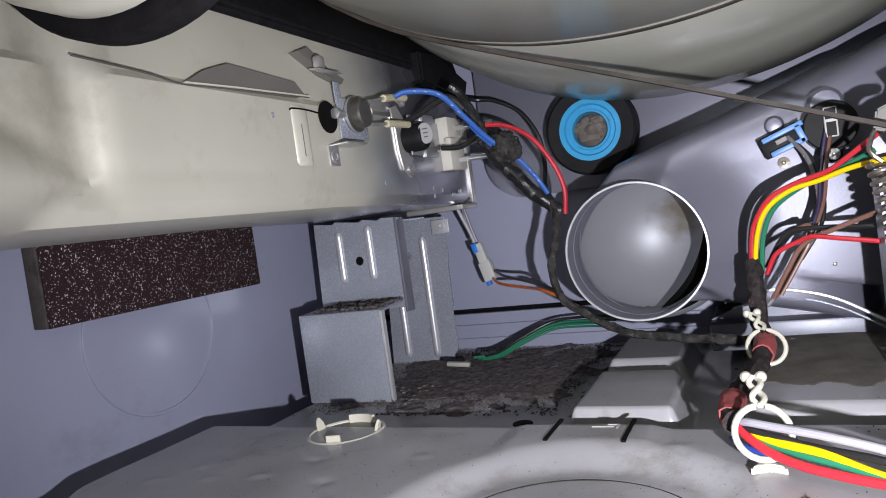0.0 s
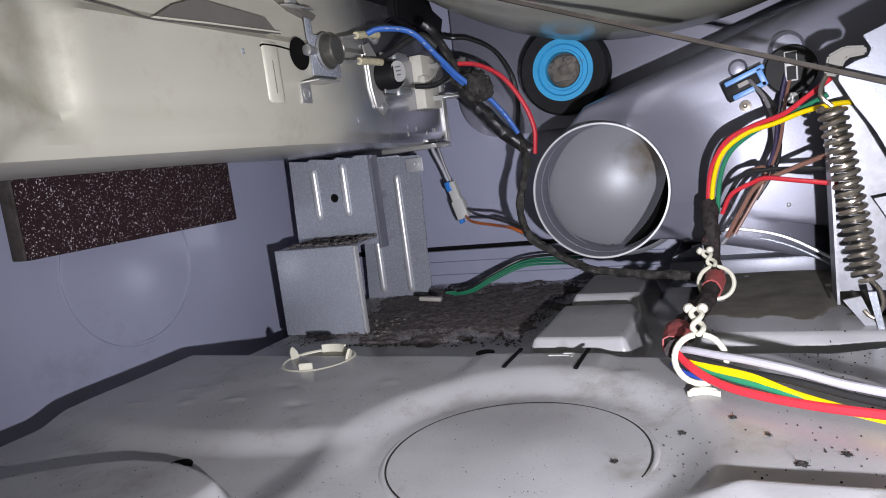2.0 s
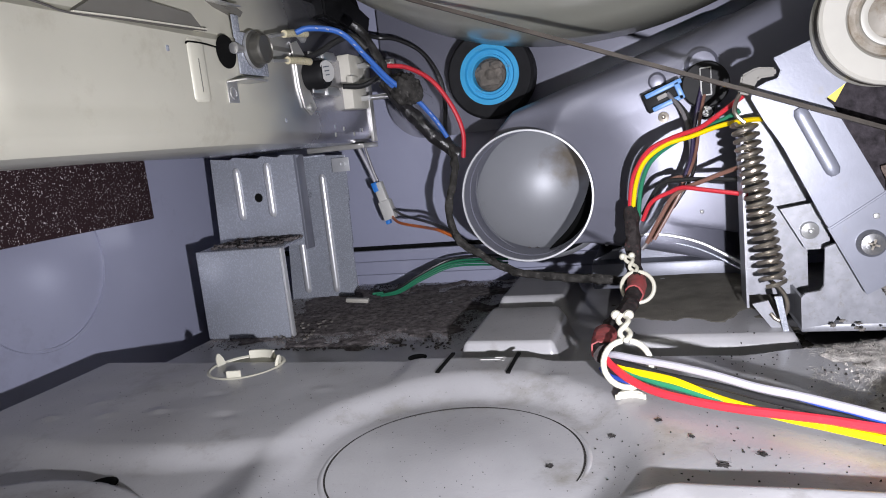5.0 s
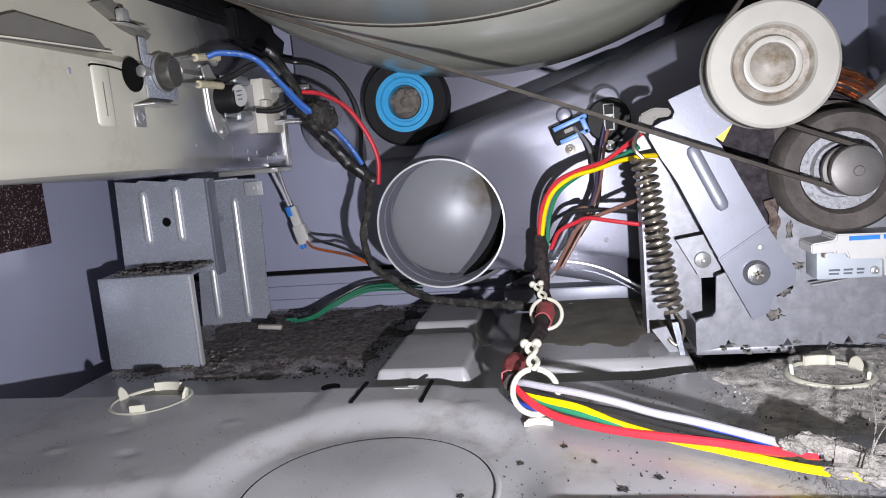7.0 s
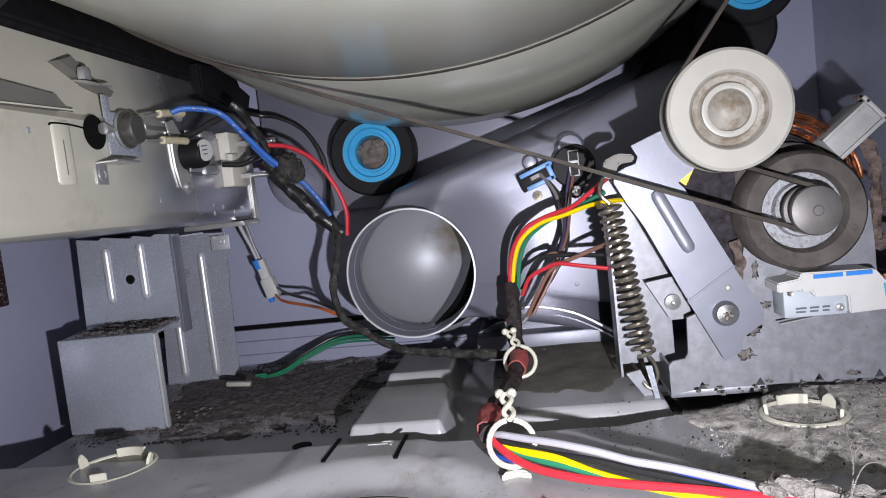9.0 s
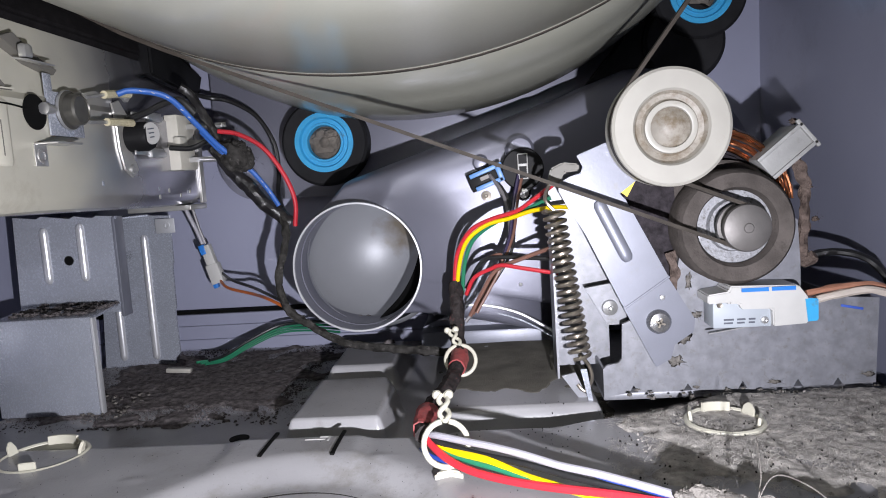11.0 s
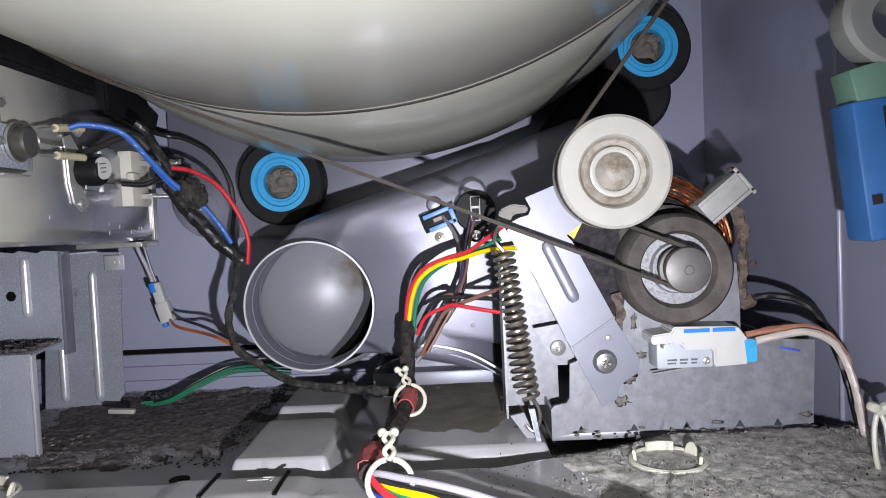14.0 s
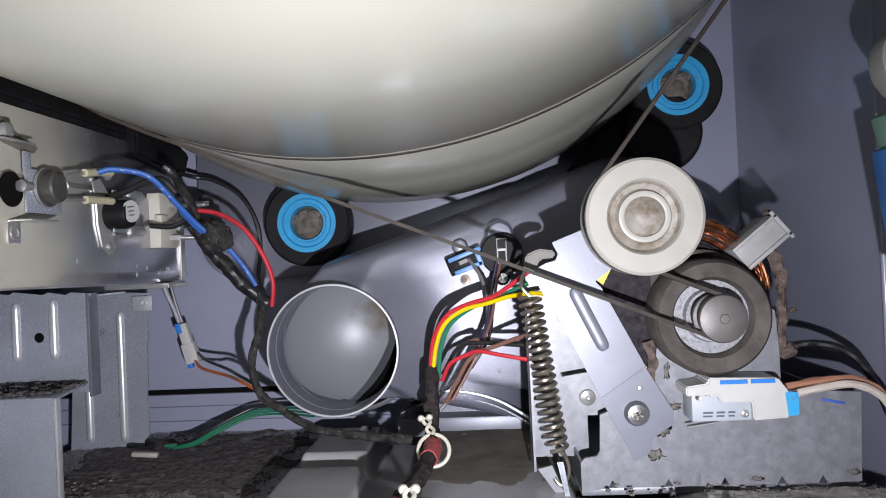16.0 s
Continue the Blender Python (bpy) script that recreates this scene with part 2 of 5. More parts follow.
def thing(name, at, label, category, group="", kind=""):
    ob = new(name)
    ob.empty_display_size = 0.01
    ob.location = at
    ORIGIN[ob.name] = Vector(at)
    return tagged(ob, label, category, group, kind)


def part(name, bm, mat, parent, label="", sharp=35):
    o = ORIGIN[parent.name]
    bmesh.ops.translate(bm, verts=bm.verts, vec=-o)
    ob = new(name, finish(name, bm, mat, sharp))
    ob.parent = parent
    ORIGIN[ob.name] = o
    return tagged(ob, label)


def solid(name, bm, mat, label, category, group="", kind="", sharp=35):
    ob = new(name, finish(name, bm, mat, sharp))
    ORIGIN[ob.name] = Vector((0, 0, 0))
    return tagged(ob, label, category, group, kind)


def merge(*bms):
    out = bmesh.new()
    for b in bms:
        me = bpy.data.meshes.new("tmp")
        b.to_mesh(me)
        b.free()
        out.from_mesh(me)
        bpy.data.meshes.remove(me)
    return out


def box(lo, hi, bev=0.0):
    bm = bmesh.new()
    c = [(a + b) / 2 for a, b in zip(lo, hi)]
    s = [b - a for a, b in zip(lo, hi)]
    bmesh.ops.create_cube(bm, size=1, matrix=Matrix.Translation(c) @ Matrix.Diagonal((*s, 1)))
    if bev:
        bmesh.ops.bevel(bm, geom=bm.edges[:], offset=bev, segments=2, affect="EDGES", profile=0.5)
    return bm


def obox(centre, size, rot=(0, 0, 0), bev=0.0):
    bm = box([-s / 2 for s in size], [s / 2 for s in size], bev)
    bm.transform(pose(*centre, *rot))
    return bm


def aim(a, b):
    d = Vector(b) - Vector(a)
    return Matrix.Translation(a) @ d.to_track_quat("Z", "Y").to_matrix().to_4x4(), d.length


def lathe(a, b, profile, n=40):
    """Turned body: profile of (radius, way along from a to b in metres)."""
    m, _ = aim(a, b)
    bm = bmesh.new()
    rings = []
    for r, h in profile:
        if r < 1e-6:
            rings.append([bm.verts.new(m @ Vector((0, 0, h)))])
        else:
            rings.append([bm.verts.new(m @ Vector((r * math.cos(2 * math.pi * i / n), r * math.sin(2 * math.pi * i / n), h))) for i in range(n)])
    for p, q in zip(rings, rings[1:]):
        for i in range(n):
            j = (i + 1) % n
            f = []
            for v in (p[i % len(p)], p[j % len(p)], q[j % len(q)], q[i % len(q)]):
                if v not in f:
                    f.append(v)
            if len(f) > 2:
                bm.faces.new(f)
    return bm


def rod(a, b, r, r2=None, n=20):
    _, d = aim(a, b)
    r2 = r if r2 is None else r2
    return lathe(a, b, [(0, 0), (r, 0), (r2, d), (0, d)], n)


def ring(a, b, ro, ri, n=40, e=0.0005):
    _, d = aim(a, b)
    return lathe(a, b, [(ri, 0), (ro - e, 0), (ro, e), (ro, d - e), (ro - e, d), (ri, d), (ri, 0)], n)


def smooth_line(pts, step=0.003):
    p = [Vector(v) for v in pts]
    p = [2 * p[0] - p[1]] + p + [2 * p[-1] - p[-2]]
    out = []
    for i in range(1, len(p) - 2):
        n = max(2, int((p[i + 1] - p[i]).length / step))
        for k in range(n):
            t = k / n
            out.append(0.5 * (2 * p[i] + (p[i + 1] - p[i - 1]) * t + (2 * p[i - 1] - 5 * p[i] + 4 * p[i + 1] - p[i + 2]) * t * t
                              + (3 * p[i] - p[i - 1] - 3 * p[i + 1] + p[i + 2]) * t ** 3))
    return out + [p[-2]]


def sweep(pts, r, n=8, step=0.003, wob=0.0, raw=False, closed=False):
    line = [Vector(v) for v in pts] if raw else smooth_line(pts, step)
    bm = bmesh.new()
    rings = []
    up = Vector((0.13, 0.31, 0.94))
    for i, p in enumerate(line):
        d = (line[min(i + 1, len(line) - 1)] - line[max(i - 1, 0)]).normalized()
        side = d.cross(up)
        side = side.normalized() if side.length > 1e-4 else d.orthogonal().normalized()
        up = side.cross(d).normalized()
        rings.append([])
        for k in range(n):
            a = 2 * math.pi * k / n
            rr = r * (1 + wob * noise.noise(p * 150 + Vector((k * 1.7, 0, 0))))
            rings[-1].append(bm.verts.new(p + rr * (math.cos(a) * side + math.sin(a) * up)))
    for p, q in zip(rings, rings[1:]):
        for k in range(n):
            bm.faces.new((p[k], p[(k + 1) % n], q[(k + 1) % n], q[k]))
    for e in (rings[0], rings[-1]):
        bm.faces.new(e)
    return bm


def plate(poly, axis, lo, hi, bev=0.0):
    """A sheet cut to an outline. axis y: outline in x, z; axis x: in y, z; axis z: in x, y."""
    put = {"y": lambda a, b, d: (a, d, b), "x": lambda a, b, d: (d, a, b), "z": lambda a, b, d: (a, b, d)}[axis]
    bm = bmesh.new()
    face = bm.faces.new([bm.verts.new(put(a, b, lo)) for a, b in poly])
    g = bmesh.ops.extrude_face_region(bm, geom=[face])
    move = [v for v in g["geom"] if isinstance(v, bmesh.types.BMVert)]
    bmesh.ops.translate(bm, verts=move, vec=put(0, 0, hi - lo))
    if bev:
        bmesh.ops.bevel(bm, geom=[e for e in bm.edges if e.calc_face_angle(0) > 0.5], offset=bev, segments=2, affect="EDGES")
    return bm


def grid(nx, ny, at):
    bm = bmesh.new()
    v = [[bm.verts.new(at(i / nx, j / ny)) for j in range(ny + 1)] for i in range(nx + 1)]
    for i in range(nx):
        for j in range(ny):
            bm.faces.new((v[i][j], v[i + 1][j], v[i + 1][j + 1], v[i][j + 1]))
    return bm


def step(a, b, v):
    t = min(1, max(0, (v - a) / (b - a)))
    return t * t * (3 - 2 * t)


def fluff(c, size, hairs, seed):
    """A loose wad of lint: a lumpy core with fibres standing out."""
    rng = random.Random(seed)
    bm = bmesh.new()
    bmesh.ops.create_icosphere(bm, subdivisions=3, radius=1)
    for v in bm.verts:
        k = 0.6 + 0.7 * noise.noise(v.co * 2.1 + Vector((seed, 0, 0))) + 0.4 * noise.noise(v.co * 6)
        v.co = Vector(c) + Vector([q * k * s for q, s in zip(v.co, size)])
    for i in range(hairs):
        d = Vector([rng.gauss(0, 1) for k in range(3)]).normalized()
        p = Vector(c) + Vector([q * s * 0.7 for q, s in zip(d, size)])
        e = p + 0.9 * max(size) * (d + 0.6 * Vector([rng.gauss(0, 1) for k in range(3)])) * rng.uniform(0.3, 1)
        m2 = (p + e) / 2 + Vector([rng.gauss(0, 0.25) * max(size) for k in range(3)])
        w2 = Vector((0.00005, 0, 0.00005))
        a2, b2, c2, d2, e2 = (bm.verts.new(q) for q in (p - w2, p + w2, m2 + w2, m2 - w2, e))
        bm.faces.new((a2, b2, c2, d2))
        bm.faces.new((d2, c2, e2))
    return bm


def soft_wad(c, size, seed, turn=(0, 0, 0)):
    """A soft rounded wad of matted lint."""
    bm = bmesh.new()
    bmesh.ops.create_icosphere(bm, subdivisions=4, radius=1)
    off = Vector((seed * 5.3, 0, 0))
    for v in bm.verts:
        k = 0.85 + 0.30 * noise.noise(v.co * 1.7 + off) + 0.13 * noise.noise(v.co * 5 + off) + 0.06 * noise.noise(v.co * 15 + off)
        v.co = Vector([q * k * s for q, s in zip(v.co, size)])
    bm.transform(pose(*c, *turn))
    return bm


# ---- cabinet ----
XL, XR, YB, YF = -0.420, 0.322, 0.69, -0.03


DENTS = ((-0.235, 0.275, 0.0011), (-0.265, 0.268, 0.0009), (-0.300, 0.262, 0.0012), (-0.190, 0.272, -0.0008), (-0.215, 0.300, -0.0007), (-0.285, 0.285, 0.0008), (-0.150, 0.310, 0.0006), (-0.02, 0.33, 0.0006))


def pan_height(x, y):
    """Pressed base pan: raised front, round knock-out, ramps behind."""
    h = 0.02 * (1 - step(0.356, 0.37, y - 0.006 * step(0.0, 0.03, x) - 0.012 * step(0.07, 0.115, x) - 0.032 * step(0.12, 0.2, x)))
    d = math.hypot(x + 0.055, y - 0.246)
    h -= 0.007 * (1 - step(0.064, 0.09, d))
    if y < 0.3:
        edge = 0.194 - 6 * (x + 0.21) ** 2
        h += 0.008 * step(-0.148, -0.165, x) * step(edge + 0.005, edge, y)
        h += 0.009 * step(0.026, 0.046, x + 0.5 * max(0, y - 0.19)) * step(0.216, 0.204, y)
    h += 0.021 * step(0.382, 0.391, y) * step(0.484, 0.475, y) * step(-0.096, -0.087, x) * step(-0.022, -0.032, x + 0.35 * max(0, y - 0.455))
    h += 0.020 * step(0.504, 0.516, y) * step(0.605, 0.59, y) * step(-0.100, -0.088, x) * step(-0.030, -0.040, x)
    h += (0.019 + 0.02 * max(0, y - 0.404)) * step(0.395, 0.406, y) * step(0.002, 0.013, x) * step(0.118, 0.108, x + 0.5 * max(0, y - 0.53))
    h += 0.002 * step(-0.118, -0.106, x) * step(-0.026, -0.038, x) * step(0.305, 0.335, y) * step(0.372, 0.366, y)
    h -= 0.036 * step(-0.346, -0.352, x)
    h -= 0.005 * step(0.246, 0.222, y + 0.01 * math.sin(x * 20)) * step(-0.125, -0.155, x)
    for dx, dy, deep in DENTS:
        h += deep * math.exp(-(((x - dx) / 0.006) ** 2 + ((y - dy) / 0.004) ** 2))
    h += 0.0006 * noise.noise(Vector((x * 25, y * 25, 0)))
    return h


floor = solid("floor", grid(400, 400, lambda u, v: (XL + (XR - XL) * u, YF + (YB - YF) * v, pan_height(XL + (XR - XL) * u, YF + (YB - YF) * v))), PAN,
              "dusty grey pressed steel base pan of the dryer", "floor", kind="structure", sharp=60)
tagged(solid("wall_left", box((XL - 0.01, YF, -0.04), (XL, YB + 0.01, 0.95)), PAINT, "grey-blue painted steel side panel", "wall", kind="structure"))
wall_right = solid("wall_right", box((XR, YF, -0.04), (XR + 0.01, YB + 0.01, 0.95)), PAINT, "grey-blue painted steel side panel with pressed lines", "wall", kind="structure")
wall_back = solid("wall_back", box((XL, YB, -0.04), (XR, YB + 0.01, 0.95)), PAINT, "grey-blue painted steel rear panel", "wall", kind="structure")
solid("ceiling", box((XL - 0.01, YF, 0.95), (XR + 0.01, YB + 0.01, 0.96)), PAINT, "painted steel top panel", "ceiling", kind="structure")
solid("trim", merge(box((XL, YB - 0.012, -0.02), (XR, YB - 0.0005, 0.038), 0.002), box((XL, YB - 0.016, -0.02), (XR, YB - 0.012, 0.026), 0.0015),
                    box((XL, YB - 0.02, -0.02), (XR, YB - 0.016, 0.012), 0.0015)), PAINT, "stepped lower flange of the rear panel", "trim", kind="structure")
solid("trim", box((XL, YB - 0.0122, 0.0385), (XR, YB - 0.0003, 0.0415)), HOLE, "dark seam along the rear panel", "trim", kind="structure")
solid("trim", merge(ring((XL - 0.001, 0.382, 0.087), (XL + 0.002, 0.382, 0.087), 0.065, 0.0622, 64)), PAINT, "faint pressed circle on side panel", "trim", kind="structure")
solid("trim", merge(rod((XR, 0.30, -0.01), (XR, 0.30, 0.9), 0.003), rod((XR, 0.445, -0.01), (XR, 0.445, 0.9), 0.002)), PAINT, "pressed vertical lines on side panel", "trim", kind="structure")
corner = [(-0.190 - 0.042 * math.sin(radians(7.5 * k)), 0.198 - 0.042 * math.cos(radians(7.5 * k))) for k in range(13)]
solid("wall_bulkhead", plate([(0.215, 0.156)] + corner + [(-0.232, 0.80), (0.215, 0.80)], "y", 0.672, 0.678, 0.0012), DUCT, "grey rear bulkhead sheet with rounded lower corner", "wall", kind="structure")
part("knockout_rim", lathe((-0.055, 0.246, 0.0125), (-0.055, 0.246, 1), [(0.0570, 0.0), (0.0576, 0.0005), (0.0584, 0.0007), (0.0594, 0.0005), (0.0604, 0.0)], 120), PAN, floor, "rolled rim of the round knock-out")
part("knockout_seam", lathe((-0.055, 0.246, 0.0128), (-0.055, 0.246, 1), [(0.0567, 0.0), (0.0567, 0.0004), (0.0574, 0.0004), (0.0574, 0.0)], 120), SPECK, floor, "dark seam")
for x in (-0.088, -0.047):
    part("slit", obox((x, 0.347, 0.0222), (0.0022, 0.034, 0.0012), (0, 0, 0)), HOLE, floor, "dark cut slit")
part("slit", lathe((-0.112, 0.364, 0.0195), (-0.112, 0.364, 1), [(0, 0), (0.006, 0), (0.006, 0.0006), (0, 0.0006)], 16), HOLE, floor, "dark oval hole")
part("slit", lathe((-0.209, 0.204, pan_height(-0.209, 0.204) + 0.0002), (-0.209, 0.204, 1), [(0, 0), (0.007, 0), (0.007, 0.0006), (0, 0.0006)], 16), HOLE, floor, "dark oval hole")
for x, y, w, d in ((-0.062, 0.3525, 0.012, 0.0012), (-0.057, 0.356, 0.006, 0.0012), (-0.054, 0.353, 0.0012, 0.006)):
    part("marking", box((x - w / 2, y - d / 2, 0.0215), (x + w / 2, y + d / 2, 0.0223)), WHITE, floor, "small white stamped marking")
# unseen room added in front of the open cabinet, near black to bounce little light
solid("wall_room", box((-0.8, -1.05, -0.12), (0.8, -1.0, 1.3)), ROOM, "plain dim room wall", "wall", kind="structure")
solid("wall_room", box((-0.85, -1.05, -0.12), (-0.8, 0.8, 1.3)), ROOM, "plain dim room wall", "wall", kind="structure")
solid("wall_room", box((0.8, -1.05, -0.12), (0.85, 0.8, 1.3)), ROOM, "plain dim room wall", "wall", kind="structure")
solid("floor_room", box((-0.85, -1.05, -0.17), (0.85, 0.8, -0.12)), ROOM, "plain dim room floor", "floor", kind="structure")
solid("ceiling_room", box((-0.85, -1.05, 1.3), (0.85, 0.8, 1.35)), ROOM, "plain dim room ceiling", "ceiling", kind="structure")

# ---- drum and belt ----
DX, DZ, DR = -0.018, 0.560, 0.327
drum = thing("dryer_drum", (DX, 0.3, DZ), "large cream-white enamelled dryer drum with belt track", "drum")
prof = [(0.30, 0.0), (DR - 0.004, 0.0), (DR, 0.006), (DR, 0.345), (DR - 0.0012, 0.347), (DR, 0.349), (DR, 0.3585), (DR - 0.0012, 0.3605), (DR, 0.3625),
        (DR, 0.47), (DR + 0.004, 0.48), (DR + 0.0095, 0.53), (DR + 0.010, 0.584), (DR + 0.007, 0.590), (DR - 0.002, 0.592), (0.27, 0.592), (0, 0.592)]
part("shell", lathe((DX, 0.035, DZ), (DX, 1, DZ), prof, 160), DRUM, drum, sharp=50)
part("belt_track", ring((DX, 0.3845, DZ), (DX, 0.3905, DZ), DR + 0.0006, DR - 0.004, 160, 0.0002), BELT, drum, "thin brown worn belt lines")


def belt_line():
    pts = []
    a0, a1 = math.atan2(-0.64, 0.768), math.atan2(-0.925, -0.379) + 2 * math.pi
    for i in range(61):
        a = a0 + (a1 - a0) * i / 60
        pts.append((DX + (DR + 0.002) * math.cos(a), DZ + (DR + 0.002) * math.sin(a)))
    b0, b1 = math.atan2(-0.925, -0.379), math.atan2(0.85, 0.45)
    for i in range(13):
        a = b0 + (b1 - b0) * i / 12
        pts.append((0.196 + 0.0125 * math.cos(a), 0.1285 + 0.0125 * math.sin(a)))
    c0, c1 = math.atan2(-0.9, 0.2), math.atan2(0.64, -0.768) - 2 * math.pi
    for i in range(17):
        a = c0 + (c1 - c0) * i / 16
        pts.append((0.154 + 0.0335 * math.cos(a), 0.1895 + 0.0335 * math.sin(a)))
    return pts


bm = bmesh.new()
loop = []
bl = belt_line()
for i, (x, z) in enumerate(bl):
    (ax, az), (bx, bz) = bl[i - 1], bl[(i + 1) % len(bl)]
    d = Vector((bx - ax, bz - az)).normalized()
    nx, nz = -d.y * 0.0011, d.x * 0.0011
    y = 0.3875
    loop.append([bm.verts.new((x + nx, y - 0.0035, z + nz)), bm.verts.new((x + nx, y + 0.0035, z + nz)), bm.verts.new((x - nx, y + 0.0035, z - nz)), bm.verts.new((x - nx, y - 0.0035, z - nz))])
for p, q in zip(loop, loop[1:] + loop[:1]):
    for k in range(4):
        bm.faces.new((p[k], p[(k + 1) % 4], q[(k + 1) % 4], q[k]))
solid("drive_belt", bm, BELT, "thin worn grey-brown drive belt round drum and pulley", "belt")

# ---- rollers ----
roller = thing("drum_roller", (-0.1085, 0.642, 0.2085), "black rubber drum roller with sky-blue hub", "roller", "drum rollers")
c = Vector((-0.1085, 0.63, 0.2085))
e = c + Vector((0, 0.026, 0))
part("tyre", lathe(c, e, [(0.027, 0.001), (0.0395, 0.0), (0.042, 0.003), (0.042, 0.022), (0.039, 0.025), (0.027, 0.025)], 64), RUBBER, roller)
hub = part("hub", lathe(c - Vector((0, 0.001, 0)), e, [(0.0285, 0.002), (0.0285, 0), (0.024, 0), (0.0225, 0.003), (0.019, 0.003), (0.0185, 0.001), (0.0165, 0.001), (0.0155, 0.006), (0.0155, 0.02)], 64), BLUE, roller, "sky-blue hub")
part("axle", merge(lathe(c, e, [(0.0, 0.0015), (0.005, 0.002), (0.0055, 0.006), (0.0158, 0.0075), (0.0158, 0.009)], 32), soft_wad(c + Vector((-0.001, 0.006, 0.001)), (0.0155, 0.0042, 0.0140), 44), soft_wad(c + Vector((0.006, 0.004, 0.008)), (0.008, 0.004, 0.005), 45)), DUSTY, hub, "lint-covered axle end", sharp=180)
part("shaft", rod(c + Vector((0, 0.024, 0)), (c.x, YB, c.z), 0.008), STEEL, roller)
copy_thing(roller, pose(0.2485, 0.642, 0.3205))

bearer = thing("roller_bearer", (0.236, 0.64, 0.26), "black rounded bearer below the drum roller", "bracket")
part("body", lathe((0.234, 0.634, 0.2785), (0.234, 1, 0.2785), [(0, 0), (0.034, 0.0), (0.0375, 0.003), (0.0385, 0.008), (0.0385, 0.035), (0, 0.036)], 56), RUBBER, bearer)
part("arm", plate([(0.135, 0.236), (0.150, 0.232), (0.225, 0.241), (0.225, 0.300), (0.190, 0.300)], "y", 0.640, 0.665, 0.002), RUBBER, bearer)

# ---- blower duct ----
duct = thing("blower_duct", (0.05, 0.58, 0.02), "satin grey painted blower duct with round open outlet", "duct")
TX, TZ, TR = -0.060, 0.102, 0.0515


def duct_edge(a):
    """Distance of the duct's outline from the outlet's centre, by angle: straight flanks and the round scroll."""
    ca, sa = math.cos(a), math.sin(a)
    best = 9.0
    cx, cz, cr = 0.248, 0.044, 0.112
    along = ca * cx + sa * cz
    off = cr * cr - (cx * cx + cz * cz - along * along)
    sides = [(-0.317, 0.948, 0.0715), (-0.252, -0.968, 0.0348), (-1, 0, 0.054), (-0.8, 0.6, 0.0538), (-0.8, -0.6, 0.0538), (-0.3, -0.954, 0.0538)]
    if along > 0 and off > 0:
        best = along + math.sqrt(off)
    else:
        sides.append((1, 0, 0.17))
    for nx, nz, d in sides:
        k = ca * nx + sa * nz
        if k > 1e-6:
            best = min(best, d / k)
    return max(best, TR + 0.002)


bm = bmesh.new()
NA, NS = 240, 18
rows = []
for i in range(NA):
    a = 2 * math.pi * i / NA
    far = duct_edge(a)
    row = []
    for j in range(NS + 1):
        s = j / NS
        r = TR - 0.0005 + (far - TR + 0.0005) * (1 - (1 - s) ** 1.5)
        y = 0.528 - 0.013 * math.exp(-((r - TR) / 0.022) ** 2) * step(0.02, 0.05, far - TR) - 0.005 * math.exp(-((r - TR) / 0.006) ** 2) + 0.115 * max(0, s - 0.25) ** 3.2 / 0.4 + 0.012 * step(0.0, 0.22, r - TR)
        row.append(bm.verts.new((TX + r * math.cos(a), y, TZ + r * math.sin(a))))
    row.append(bm.verts.new((TX + far * math.cos(a), 0.655, TZ + far * math.sin(a))))
    rows.append(row)
for p, q in zip(rows, rows[1:] + rows[:1]):
    for j in range(NS + 1):
        bm.faces.new((p[j], q[j], q[j + 1], p[j + 1]))
part("body", bm, DUCT, duct, sharp=60)
tube = part("outlet_tube", lathe((TX, 0.503, TZ), (TX, 1, TZ), [(0.0498, 0.042), (0.0500, 0.0), (0.0515, 0.0), (0.0518, 0.003), (0.0515, 0.005), (0.0515, 0.06)], 96), DUCT, duct, "thin-walled round outlet")
part("outlet_inside", lathe((TX + 0.008, 0.542, TZ + 0.003), (TX + 0.008, 1, TZ + 0.003), [(0.056, -0.004), (0.060, 0.0)] + [(0.060 * math.cos(radians(k * 7.5)) if k < 12 else 0, 0.068 * math.sin(radians(k * 7.5))) for k in range(1, 13)], 96), INNER, tube, "lint-stained inside of the elbow", sharp=80)
# shade of the rim inside the outlet, built as a black crescent
dark = bmesh.new()
for k in range(13):
    q = radians(-80 + 8 * k)
    w = 0.0095 * math.sin(math.pi * k / 12) ** 0.7
    for r, y in ((0.0494, 0.538), (0.0494 - w, 0.546)):
        dark.verts.new((TX + r * math.cos(q), y, TZ + r * math.sin(q)))
dark.verts.ensure_lookup_table()
for k in range(12):
    dark.faces.new([dark.verts[2 * k + d] for d in (0, 2, 3, 1)])
part("rim_shade", dark, HOLE, tube, "dark crescent for the rim's shade inside the outlet")
part("rim", lathe((TX, 0.5022, TZ), (TX, 1, TZ), [(0.0499, 0.001), (0.0502, 0.0), (0.0514, 0.0), (0.0518, 0.0010), (0.0518, 0.0018)], 96), RIB, tube, "pale edge of the outlet")
part("seam", lathe((TX, 0.520, TZ), (TX, 1, TZ), [(0.0500, 0.0), (0.0494, 0.0004), (0.0494, 0.0012), (0.0500, 0.0016)], 96), DUCT, tube, "rolled seam")
for x, y, r in ((-0.072, 0.56, 0.0022), (-0.066, 0.565, 0.003), (-0.055, 0.562, 0.0018), (-0.083, 0.57, 0.0016), (-0.048, 0.57, 0.0024)):
    part("lint_crumb", lathe((x, y, TZ - math.sqrt(0.0575 ** 2 - (x - TX - 0.008) ** 2) + 0.003), (x, y, 1), [(r, 0), (r * 0.8, r * 0.4), (r * 0.3, r * 0.7), (0, r * 0.75)], 8), DUST, tube, "dark lint crumb")
